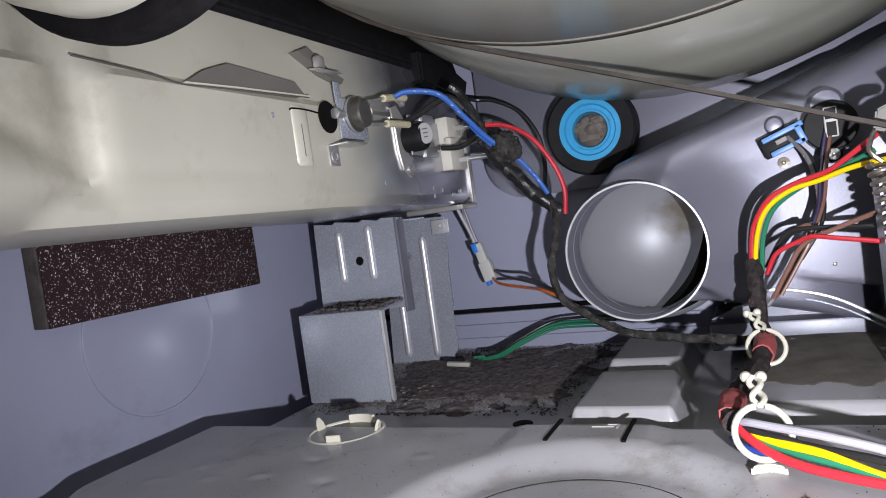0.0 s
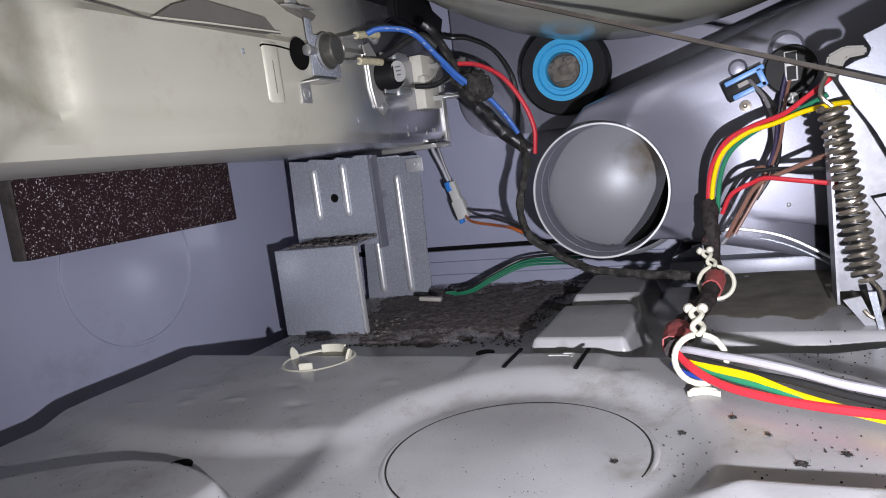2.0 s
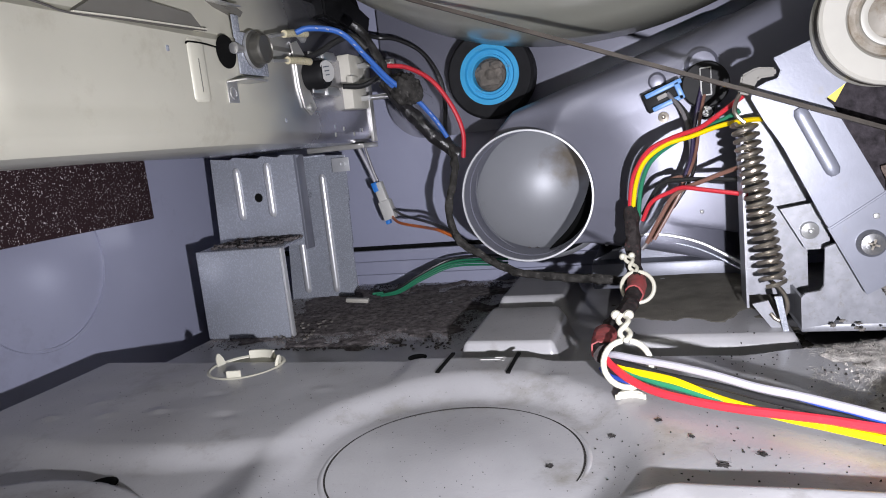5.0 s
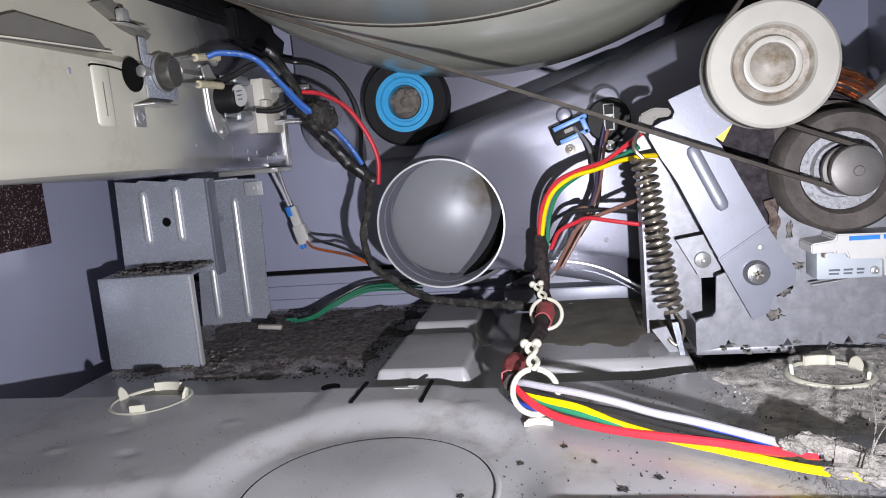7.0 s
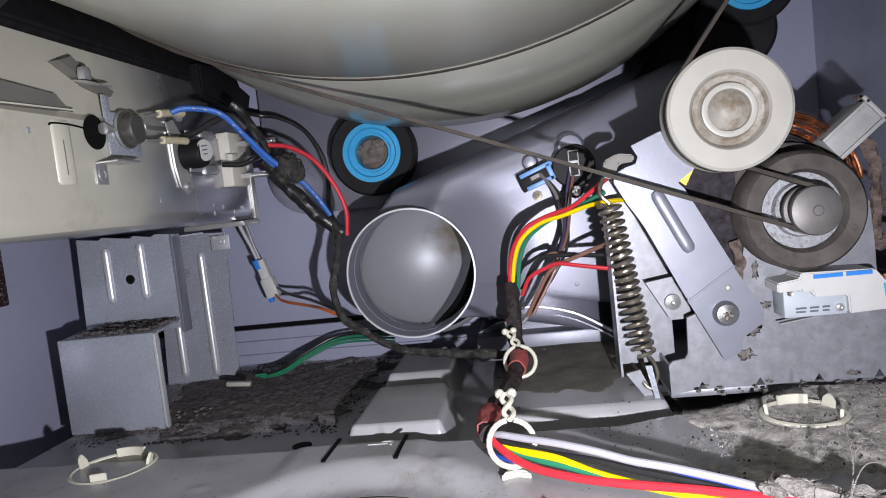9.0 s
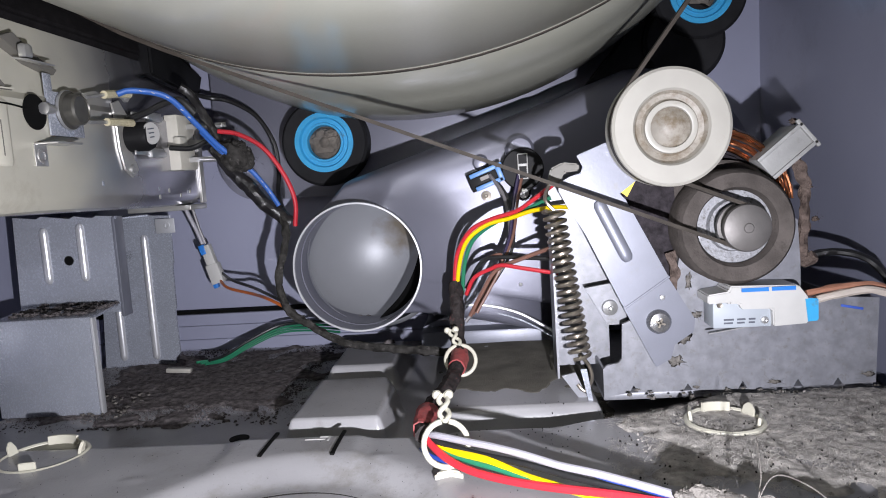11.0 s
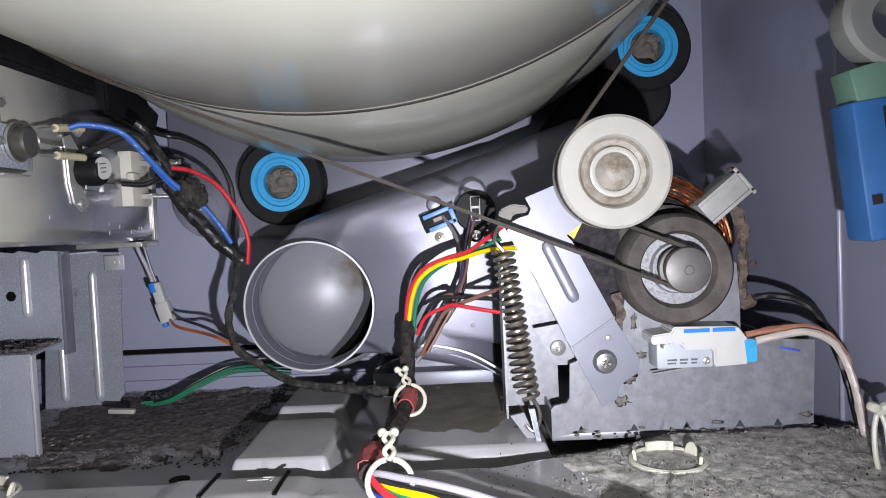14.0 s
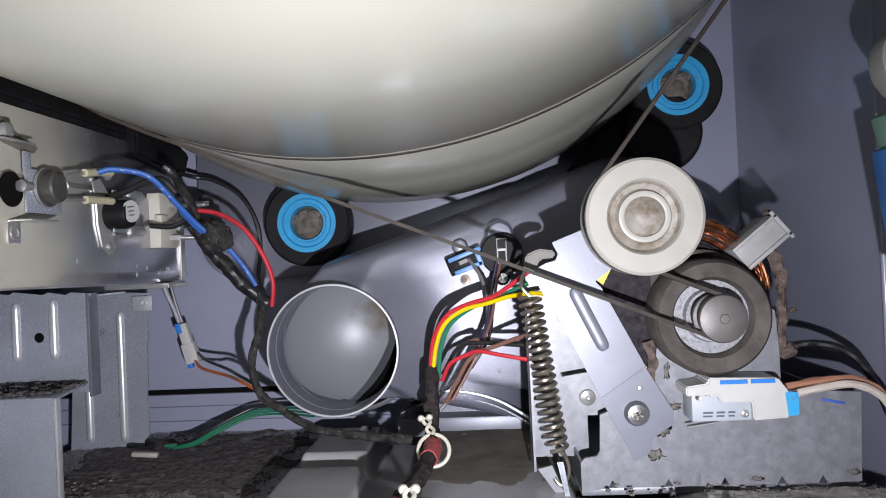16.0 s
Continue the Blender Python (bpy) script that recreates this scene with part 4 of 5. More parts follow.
part("winding_cover", plate([(0.128, 0.158), (0.150, 0.166), (0.168, 0.155), (0.170, 0.120), (0.166, 0.085), (0.155, 0.085), (0.140, 0.115)], "y", 0.423, 0.431, 0.003), DARKWIND, motor)
part("label", plate([(0.1275, 0.1535), (0.1365, 0.1615), (0.1385, 0.1605), (0.1325, 0.1495)], "y", 0.4068, 0.408), YELLOW, motor, "yellow paper label corner")
part("lint_fringe", sweep([(0.160, 0.419, 0.112), (0.163, 0.418, 0.100), (0.161, 0.418, 0.088), (0.164, 0.418, 0.080)], 0.0028, 8, 0.0012, 0.9), LAMIN, motor, "brown lint fringe")
CAP = pose(0.2335, 0.432, 0.1712, 0, -39, 0)
cap = obox((0, 0, 0), (0.033, 0.026, 0.0165), (0, 0, 0), 0.0015)
cap.transform(CAP)
cap_ob = part("terminal_cap", cap, CAPGREY, motor, "white plastic terminal cap")
for lo, hi in (((-0.0170, -0.0150, 0.0060), (0.0180, -0.0125, 0.0085)), ((-0.0170, -0.0150, -0.0085), (0.0180, -0.0125, -0.0060)), ((0.0155, -0.0150, -0.0105), (0.0180, -0.0125, 0.0110))):
    edge = box(lo, hi, 0.0005)
    edge.transform(CAP)
    part("cap_rim", edge, CAPGREY, cap_ob)
for i, (x, z, k) in enumerate(((0.2435, 0.190, 1.0), (0.2545, 0.1755, 0.9), (0.2480, 0.184, 0.7), (0.2565, 0.127, 0.8), (0.2520, 0.148, 0.9), (0.2490, 0.1055, 1.1))):
    part("lint_tuft", fluff((x, 0.431, z), (0.0035 * k, 0.003, 0.0028 * k), 14, 60 + i), LAMIN, motor, "tuft of brown lint", sharp=180)
part("rear_shell", lathe((MX + 0.004, 0.470, MZ + 0.012), (MX + 0.004, 1, MZ + 0.012), [(0, 0), (0.047, 0.0), (0.050, 0.004), (0.050, 0.075), (0, 0.075)], 48), BLACK, motor, "black rear housing of the motor")

# ---- belt switch ----
sw = thing("belt_switch", (0.205, 0.405, 0.08), "pale grey belt switch with white plug on the motor frame", "switch")
part("body", box((0.181, 0.401, 0.0645), (0.2165, 0.42, 0.081), 0.0012), SWITCH, sw)
plug = part("plug", merge(plate([(0.190, 0.0805), (0.196, 0.0805), (0.197, 0.077), (0.2155, 0.0765), (0.216, 0.0655), (0.2368, 0.0665), (0.2372, 0.082), (0.231, 0.0905), (0.1905, 0.0918), (0.190, 0.0885), (0.177, 0.0868), (0.177, 0.081), (0.190, 0.0815)], "y", 0.397, 0.419, 0.0008)), WHITE, sw)
part("plug_end", plate([(0.2355, 0.0675), (0.2425, 0.068), (0.2425, 0.0815), (0.234, 0.0825)], "y", 0.3965, 0.417, 0.0006), BLUE, plug, "blue plug end")
part("stripe", box((0.197, 0.3962, 0.0878), (0.213, 0.3972, 0.0902)), BLUE2, plug)
part("stripe", box((0.215, 0.3962, 0.0878), (0.229, 0.3972, 0.0902)), BLUE2, plug)
part("screw", lathe((0.212, 0.401, 0.0690), (0.212, 0, 0.0690), [(0.0025, 0), (0.0022, 0.0012), (0.001, 0.0015), (0, 0.001)], 16), STEEL, sw)
part("screw", lathe((0.185, 0.401, 0.0795), (0.185, 0, 0.0795), [(0.0018, 0), (0.0016, 0.0008), (0, 0.0004)], 16), SPRING, sw)
for i, (x, w) in enumerate(((0.1875, 0.006), (0.1955, 0.005), (0.2025, 0.004))):
    part("print_bar", box((x, 0.4006, 0.0695), (x + w, 0.4011, 0.0706)), INK, sw)
    part("print_bar", box((x, 0.4006, 0.0674), (x + w * 0.9, 0.4011, 0.0684)), INK, sw)
part("lever", obox((0.192, 0.405, 0.063), (0.026, 0.004, 0.0007), (0, -8, 0)), STEEL, sw)

# ---- idler ----
idler = thing("idler_pulley_arm", (0.149, 0.41, 0.05), "bright zinc idler arm with white plastic pulley", "pulley")
arm = [(0.102, 0.177), (0.126, 0.186), (0.155, 0.196), (0.165, 0.186), (0.150, 0.168), (0.1275, 0.152), (0.131, 0.148), (0.1565, 0.097), (0.130, 0.078), (0.1265, 0.082), (0.106, 0.127), (0.1015, 0.135), (0.097, 0.142), (0.090, 0.156), (0.091, 0.161), (0.098, 0.1645), (0.104, 0.166), (0.1055, 0.170)]
part("arm", plate(arm, "y", 0.4045, 0.4065, 0.0004), ZINC, idler)
part("foot", plate([(0.1275, 0.080), (0.1555, 0.0985), (0.172, 0.070), (0.171, 0.062), (0.159, 0.054), (0.1565, 0.045), (0.147, 0.040)], "y", 0.4069, 0.4089, 0.0004), ZINC, idler)
part("fold", sweep([(0.1285, 0.4052, 0.0800), (0.1425, 0.4052, 0.0893), (0.1562, 0.4052, 0.0985)], 0.0011, 8), ZINC, idler)
m = pose(0.1225, 0.4035, 0.129, 0, -25, 0)
bm = lathe((0, 0, -0.0215), (0, 0, 1), [(0, 0), (0.0024, 0.0005), (0.0038, 0.003), (0.0040, 0.006), (0.0040, 0.037), (0.0038, 0.040), (0.0024, 0.0425), (0, 0.043)], 24)
bm.transform(Matrix.Diagonal((1, 0.55, 1, 1)))
bm.transform(m)
part("rib", bm, ZINC, idler, "pressed stiffening rib")
part("pivot_screw", lathe((0.1492, 0.4069, 0.0698), (0.1492, 0, 0.0698), [(0.0078, 0), (0.0076, 0.002), (0.006, 0.0045), (0.002, 0.005), (0.0008, 0.0035), (0, 0.0035)], 28), NICKEL, idler, "domed cross-head screw")
for q in (20, 110):
    part("slot", obox((0.1492, 0.4018, 0.0698), (0.0062, 0.0012, 0.0011), (0, q, 0)), SPRING, idler, "cross slot of the screw")
part("dimple", lathe((0.152, 0.4069, 0.085), (0.152, 0, 0.085), [(0.0018, 0), (0.0014, 0.0006), (0, 0.0008)], 14), STEEL, idler)
IX, IZ = 0.1540, 0.1895
pul = part("pulley", lathe((IX, 0.380, IZ), (IX, 1, IZ), [(0.021, 0.0022), (0.0222, 0.0004), (0.0325, 0.0), (0.0342, 0.0012), (0.0345, 0.003), (0.0328, 0.0065), (0.0328, 0.0155), (0.0345, 0.019), (0.0345, 0.022), (0.0335, 0.023), (0.012, 0.023)], 80), CREAM, idler, "white plastic pulley rim")
part("web", lathe((IX, 0.380, IZ), (IX, 1, IZ), [(0.0222, 0.0018), (0.0195, 0.0055), (0.0165, 0.0062), (0.0152, 0.0045)], 64), CREAM_WORN, pul, "brown-stained recessed web")
part("hub", lathe((IX, 0.380, IZ), (IX, 1, IZ), [(0.0153, 0.0048), (0.0150, 0.0022), (0.0135, 0.0018), (0.0118, 0.0022), (0.0115, 0.004)], 64), CREAM, pul)
part("shaft_end", lathe((IX, 0.380, IZ), (IX, 1, IZ), [(0.0116, 0.0045), (0.0100, 0.0035), (0.006, 0.0008), (0.002, 0.0), (0, 0.0)], 48), CREAM_WORN, pul, "domed worn shaft end")
# dark grey plate standing in for the shaded gap at the spring's top
part("spring_shade", plate([(0.084, 0.160), (0.086, 0.170), (0.094, 0.1735), (0.104, 0.172), (0.104, 0.1675), (0.095, 0.167), (0.090, 0.158)], "y", 0.409, 0.415, 0.001), SHADE_GREY, idler)

# ---- spring ----
spr = thing("tension_spring", (0.1, 0.43, 0.03), "dark oily steel coil tension spring", "spring")
p0, p1 = Vector((0.0885, 0.430, 0.143)), Vector((0.1015, 0.424, 0.044))
axis = (p1 - p0).normalized()
u = axis.orthogonal().normalized()
w = axis.cross(u)
turns = 20
pts = []
for i in range(turns * 14 + 1):
    a = 2 * math.pi * i / 14
    pts.append(p0 + (p1 - p0) * (i / (turns * 14)) + 0.0066 * (math.cos(a) * u + math.sin(a) * w))
part("coil", sweep(pts, 0.00135, 7, raw=True), SPRING, spr)
part("hook", sweep([(0.0885, 0.4245, 0.143), (0.083, 0.424, 0.150), (0.086, 0.418, 0.160), (0.092, 0.415, 0.163), (0.094, 0.414, 0.156)], 0.0013), SPRING, spr)
part("hook", sweep([(0.1015, 0.430, 0.044), (0.107, 0.424, 0.038), (0.1075, 0.417, 0.030), (0.102, 0.414, 0.024), (0.098, 0.416, 0.028)], 0.0013), SPRING, spr)

# ---- wires ----


def wire(name, colour, pts, r=0.0013, label="", cat="wire", group=""):
    return solid(name, sweep(pts, r, 8), WIRE[colour], label or colour + " insulated wire of the motor harness", cat, group)


harness = thing("wire_harness", (0.018, 0.43, 0.045), "dark taped wire harness with coloured wires fanning out", "wire harness")
B = [(0.019, 0.472, 0.090), (0.019, 0.46, 0.072), (0.019, 0.45, 0.054), (0.021, 0.42, 0.047), (0.015, 0.38, 0.041), (0.005, 0.34, 0.039), (0.007, 0.312, 0.038), (0.012, 0.302, 0.038)]
part("sleeve", sweep(B[:4], 0.0052, 12, 0.002, 0.35), SLEEVE, harness)
part("sleeve", sweep(B[3:7], 0.0050, 12, 0.002, 0.3), SLEEVE, harness)
part("tape", sweep([(0.0205, 0.432, 0.048), (0.021, 0.42, 0.047), (0.0195, 0.408, 0.045)], 0.0060, 12, 0.002, 0.15), REDTAPE, harness, "dusty red tape wrap")
part("tape", sweep([(0.006, 0.345, 0.039), (0.005, 0.33, 0.0388), (0.006, 0.318, 0.038)], 0.0058, 12, 0.002, 0.2), REDTAPE, harness, "dusty red tape wrap")
H = dict(
    yellow=[(0.019, 0.47, 0.082), (0.023, 0.467, 0.107), (0.03, 0.464, 0.123), (0.044, 0.461, 0.133), (0.06, 0.456, 0.137), (0.076, 0.447, 0.142), (0.09, 0.439, 0.144), (0.099, 0.43, 0.144)],
    red=[(0.017, 0.471, 0.082), (0.020, 0.469, 0.107), (0.025, 0.466, 0.120), (0.034, 0.463, 0.131), (0.049, 0.46, 0.1375), (0.065, 0.453, 0.142), (0.076, 0.447, 0.149), (0.09, 0.44, 0.159)],
    green=[(0.023, 0.472, 0.082), (0.0265, 0.469, 0.106), (0.0335, 0.467, 0.122), (0.047, 0.464, 0.1325), (0.062, 0.459, 0.139), (0.073, 0.455, 0.143), (0.089, 0.45, 0.150)],
    black=[(0.026, 0.48, 0.085), (0.039, 0.475, 0.105), (0.055, 0.47, 0.108), (0.074, 0.465, 0.107), (0.092, 0.46, 0.106)],
    brown=[(0.028, 0.47, 0.066), (0.038, 0.466, 0.084), (0.049, 0.462, 0.1), (0.068, 0.458, 0.108), (0.082, 0.454, 0.113), (0.091, 0.45, 0.116)],
    grey=[(0.048, 0.515, 0.168), (0.057, 0.507, 0.154), (0.061, 0.5, 0.137), (0.061, 0.492, 0.122), (0.057, 0.488, 0.11), (0.049, 0.485, 0.095), (0.037, 0.483, 0.074), (0.024, 0.478, 0.06)],
    purple=[(0.072, 0.512, 0.172), (0.068, 0.508, 0.157), (0.064, 0.5, 0.14), (0.061, 0.49, 0.122), (0.055, 0.485, 0.107), (0.04, 0.48, 0.08)],
)
for key, pts in H.items():
    part("wire", sweep(pts, 0.00155, 8), WIRE[key], harness, key + " wire")
part("wire", sweep([(0.026, 0.47, 0.082), (0.033, 0.466, 0.095), (0.046, 0.462, 0.1015), (0.053, 0.458, 0.104), (0.068, 0.454, 0.1015), (0.092, 0.45, 0.097)], 0.0015, 8), WIRE["red"], harness, "red wire")
part("wire", sweep([(0.075, 0.512, 0.172), (0.071, 0.507, 0.158), (0.068, 0.5, 0.146), (0.064, 0.49, 0.125), (0.057, 0.485, 0.108), (0.044, 0.48, 0.086), (0.03, 0.476, 0.066)], 0.0012, 8), WIRE["brown"], harness, "brown wire")
part("wire", sweep([(0.052, 0.513, 0.164), (0.061, 0.505, 0.150), (0.064, 0.497, 0.132), (0.063, 0.49, 0.116), (0.058, 0.486, 0.104), (0.047, 0.483, 0.088)], 0.0013, 8), WIRE["black"], harness, "black wire")
part("wire", sweep([(0.040, 0.478, 0.106), (0.053, 0.473, 0.110), (0.052, 0.470, 0.100), (0.044, 0.470, 0.086), (0.033, 0.470, 0.068)], 0.0012, 8), WIRE["brown"], harness, "brown wire")
F = dict(
    red=[(0.0080, 0.312, 0.0370), (0.0110, 0.308, 0.0340), (0.0190, 0.300, 0.0300), (0.0310, 0.292, 0.0270), (0.0480, 0.283, 0.0260), (0.0660, 0.275, 0.0260), (0.0840, 0.267, 0.0270), (0.0980, 0.260, 0.0280), (0.1110, 0.252, 0.0290), (0.1220, 0.244, 0.0310)],
    yellow=[(0.0100, 0.312, 0.0350), (0.0160, 0.307, 0.0340), (0.0250, 0.300, 0.0330), (0.0400, 0.292, 0.0320), (0.0560, 0.283, 0.0280), (0.0710, 0.275, 0.0260), (0.0840, 0.268, 0.0250), (0.0960, 0.261, 0.0250), (0.1090, 0.253, 0.0250), (0.1240, 0.243, 0.0255), (0.1400, 0.234, 0.0265), (0.1560, 0.227, 0.0265), (0.1720, 0.2205, 0.0260)],
    white=[(0.0100, 0.312, 0.0380), (0.0130, 0.309, 0.0390), (0.0260, 0.301, 0.0390), (0.0400, 0.293, 0.0390), (0.0560, 0.284, 0.0380), (0.0720, 0.275, 0.0360), (0.0870, 0.268, 0.0350), (0.1010, 0.260, 0.0340), (0.1140, 0.252, 0.0330), (0.1230, 0.244, 0.0330)],
    green=[(0.0110, 0.311, 0.0340), (0.0160, 0.306, 0.0320), (0.0310, 0.296, 0.0300), (0.0450, 0.288, 0.0290), (0.0580, 0.281, 0.0270), (0.0720, 0.276, 0.0260)],
    blue=[(0.0810, 0.272, 0.0350), (0.0860, 0.269, 0.0340), (0.0940, 0.264, 0.0330), (0.1030, 0.260, 0.0320), (0.1120, 0.254, 0.0310), (0.1200, 0.247, 0.0310)],
    black=[(0.0100, 0.311, 0.0360), (0.0220, 0.303, 0.0350), (0.0370, 0.296, 0.0330), (0.0560, 0.285, 0.0330), (0.0740, 0.276, 0.0310), (0.0890, 0.268, 0.0300), (0.1060, 0.259, 0.0290), (0.1190, 0.246, 0.0300)],
)
THICK = dict(red=0.0020, yellow=0.0018, white=0.0018, green=0.0014, blue=0.0010, black=0.0017)
for key, pts in F.items():
    part("wire", sweep(pts + ([(0.1285, 0.2395, 0.0325)] if key not in ("green", "yellow") else []), THICK[key], 10), WIRE[key], harness, key + " wire")
part("wire", sweep([(0.0050, 0.311, 0.0320), (0.0080, 0.309, 0.0290), (0.0140, 0.305, 0.0280), (0.0210, 0.301, 0.0270), (0.0280, 0.296, 0.0260)], 0.0013, 8), WIRE["blue"], harness, "blue wire")


for i, (x, y, z, k) in enumerate(((0.1200, 0.243, 0.0350, 0.9), (0.1260, 0.242, 0.0370, 1.0), (0.1310, 0.241, 0.0360, 1.0), (0.1330, 0.239, 0.0340, 0.9), (0.1390, 0.235, 0.0330, 0.8), (0.1450, 0.232, 0.0330, 0.9))):
    part("lint_tuft", merge(soft_wad((x, y, z), (0.0070 * k, 0.0052 * k, 0.0038 * k), i + 3, (0, 0, -52)), fluff((x, y, z + 0.001), (0.0055 * k, 0.0040 * k, 0.0030 * k), 10, i + 300)), MIDDUST, harness, "clump of grey lint", sharp=180)
for i, (x, y) in enumerate(((0.1350, 0.2370), (0.1450, 0.2315), (0.1540, 0.2275))):
    part("lint_tuft", merge(soft_wad((x, y, 0.0268), (0.0072, 0.0036, 0.0030), i + 13, (0, 0, -30)), fluff((x, y, 0.0275), (0.0060, 0.0030, 0.0024), 12, i + 330)), MIDDUST, harness, "clump of grey lint", sharp=180)
part("sleeve", sweep([(0.1330, 0.239, 0.0340), (0.1470, 0.235, 0.0320), (0.1640, 0.231, 0.0310), (0.1820, 0.227, 0.0290), (0.2020, 0.221, 0.0280), (0.2140, 0.217, 0.0270)], 0.0048, 12, 0.0015, 0.7), MIDDUST, harness, "lint-covered end of the harness")


def tie(at, r, tip, dirn, stand):
    """Twisted nylon tie: an open ring, a twisted neck and a knotted end."""
    ob = thing("cable_tie", at, "ivory nylon twist tie round the wire harness", "cable tie", "harness ties")
    a = Vector(at)
    d = Vector(dirn).normalized()
    ring_pts = []
    up = Vector(stand).normalized()
    side = up.cross(d).normalized()
    for i in range(25):
        q = radians(100 + 340 * i / 24)
        ring_pts.append(a + r * (math.cos(q) * side + math.sin(q) * up))
    part("ring", sweep(ring_pts, r * 0.13, 8, raw=True), TIE, ob)
    n0 = a + up * r
    for s in (1, -1):
        neck = []
        for i in range(15):
            t = i / 14
            neck.append(n0 + (Vector(tip) - n0) * t + side * s * r * 0.22 * math.sin(t * math.pi * 1.9) + d * s * r * 0.1 * math.cos(t * math.pi * 1.9))
        part("neck", sweep(neck, r * 0.12, 8, raw=True), TIE, ob)
        e = Vector(tip) + side * s * r * 0.28
        part("knob", lathe(e - d * r * 0.2, e + d * r, [(0, 0), (r * 0.16, r * 0.05), (r * 0.23, r * 0.2), (r * 0.16, r * 0.36), (0, r * 0.42)], 16), TIE, ob)
    return ob


tie((0.0215, 0.426, 0.045), 0.0102, (0.0155, 0.440, 0.063), (0.1, -1, 0.35), (-0.1, 0.4, 0.9))
tie((0.0185, 0.304, 0.0362), 0.0112, (0.0165, 0.326, 0.0545), (0.12, -1, 0.3), (0, 0.3, 0.95))
part("foot", plate([(0.012, 0.297), (0.0155, 0.304), (0.0225, 0.304), (0.027, 0.298), (0.020, 0.301)], "z", 0.0195, 0.0235, 0.0008), TIE, bpy.data.objects["cable_tie.001"])

# cables beside the outlet
solid("cable", sweep([(-0.128, 0.535, 0.152), (-0.119, 0.517, 0.129), (-0.124, 0.504, 0.096), (-0.116, 0.494, 0.074), (-0.096, 0.488, 0.060), (-0.069, 0.482, 0.047), (-0.029, 0.472, 0.043), (0.013, 0.46, 0.042)], 0.003, 10, 0.0015, 0.5), FUZZY, "lint-covered black cable hanging under the outlet", "cable")
heatw = thing("heater_wires", (-0.15, 0.52, 0.19), "blue, red and black heater wires taped together", "wire harness")
part("wire", sweep([(-0.214, 0.456, 0.2425), (-0.205, 0.461, 0.245), (-0.185, 0.473, 0.240), (-0.171, 0.487, 0.220), (-0.160, 0.5, 0.203), (-0.146, 0.51, 0.190)], 0.0022, 10), WIRE["skyblue"], heatw, "thick blue wire")
part("wire", sweep([(-0.172, 0.495, 0.216), (-0.160, 0.507, 0.198), (-0.145, 0.516, 0.186), (-0.138, 0.519, 0.177), (-0.131, 0.520, 0.167), (-0.125, 0.524, 0.154)], 0.0020, 10), WIRE["skyblue"], heatw, "blue wire")
part("wire", sweep([(-0.169, 0.522, 0.217), (-0.153, 0.524, 0.2135), (-0.134, 0.526, 0.201), (-0.120, 0.529, 0.179), (-0.1135, 0.532, 0.157), (-0.116, 0.535, 0.136)], 0.0019, 10), WIRE["red"], heatw, "red wire")
part("wire", sweep([(-0.230, 0.62, 0.262), (-0.219, 0.638, 0.259), (-0.201, 0.64, 0.255), (-0.176, 0.64, 0.239), (-0.161, 0.64, 0.213), (-0.158, 0.64, 0.186), (-0.155, 0.622, 0.160), (-0.132, 0.565, 0.143)], 0.0022, 10), WIRE["black"], heatw, "black wire")
part("wire", sweep([(-0.233, 0.500, 0.2290), (-0.217, 0.500, 0.2330), (-0.202, 0.500, 0.239), (-0.188, 0.500, 0.241), (-0.178, 0.503, 0.230)], 0.0026, 10), WIRE["black"], heatw, "black wire")
part("wire", sweep([(-0.225, 0.553, 0.2085), (-0.207, 0.555, 0.207), (-0.190, 0.552, 0.212), (-0.176, 0.535, 0.210)], 0.0024, 10), WIRE["black"], heatw, "black wire")
for x, y, z in ((-0.2000, 0.4635, 0.2447), (-0.1930, 0.4675, 0.2432), (-0.1850, 0.4730, 0.2400), (-0.1780, 0.4795, 0.2310), (-0.1745, 0.4830, 0.2255)):
    part("print_mark", obox((x + 0.0008, y - 0.0019, z - 0.0004), (0.0022, 0.0008, 0.0007), (0, 30, 25)), WIRE["white"], heatw, "pale print mark")
part("sleeve", sweep([(-0.196, 0.520, 0.254), (-0.190, 0.524, 0.248), (-0.181, 0.525, 0.232), (-0.172, 0.525, 0.214), (-0.166, 0.524, 0.198)], 0.0034, 10, 0.002, 0.25), BLACKTAPE, heatw, "black taped sleeve")
part("sleeve", sweep([(-0.172, 0.518, 0.205), (-0.160, 0.522, 0.185), (-0.150, 0.525, 0.172), (-0.140, 0.527, 0.159), (-0.120, 0.535, 0.139)], 0.0058, 12, 0.002, 0.22), BLACKTAPE, heatw, "black taped sleeve")
part("tape", merge(soft_wad((-0.152, 0.510, 0.1965), (0.0165, 0.010, 0.0135), 71, (0, 28, 0)), fluff((-0.150, 0.509, 0.197), (0.014, 0.008, 0.012), 60, 72)), FUZZY, heatw, "lint-grey wad of tape", sharp=180)
for x, y, z in ((-0.1350, 0.5178, 0.1745), (-0.1322, 0.5178, 0.1700), (-0.1295, 0.5182, 0.1650)):
    part("print_mark", obox((x, y, z), (0.0024, 0.0008, 0.0006), (0, 55, 10)), WIRE["white"], heatw, "pale print mark")

con = thing("wire_connector", (-0.231, 0.626, 0.1), "white plastic inline wire connector hanging at the back", "connector")
d = Vector((-0.224, 0.63, 0.079)) - Vector((-0.237, 0.625, 0.125))
tilt = math.degrees(math.atan2(-d.x, -d.z))
part("housing", merge(obox((-0.2305, 0.6275, 0.102), (0.0095, 0.008, 0.030), (0, tilt, 0), 0.001), obox((-0.2265, 0.6275, 0.088), (0.0125, 0.010, 0.020), (0, tilt, 0), 0.001)), WHITE, con)
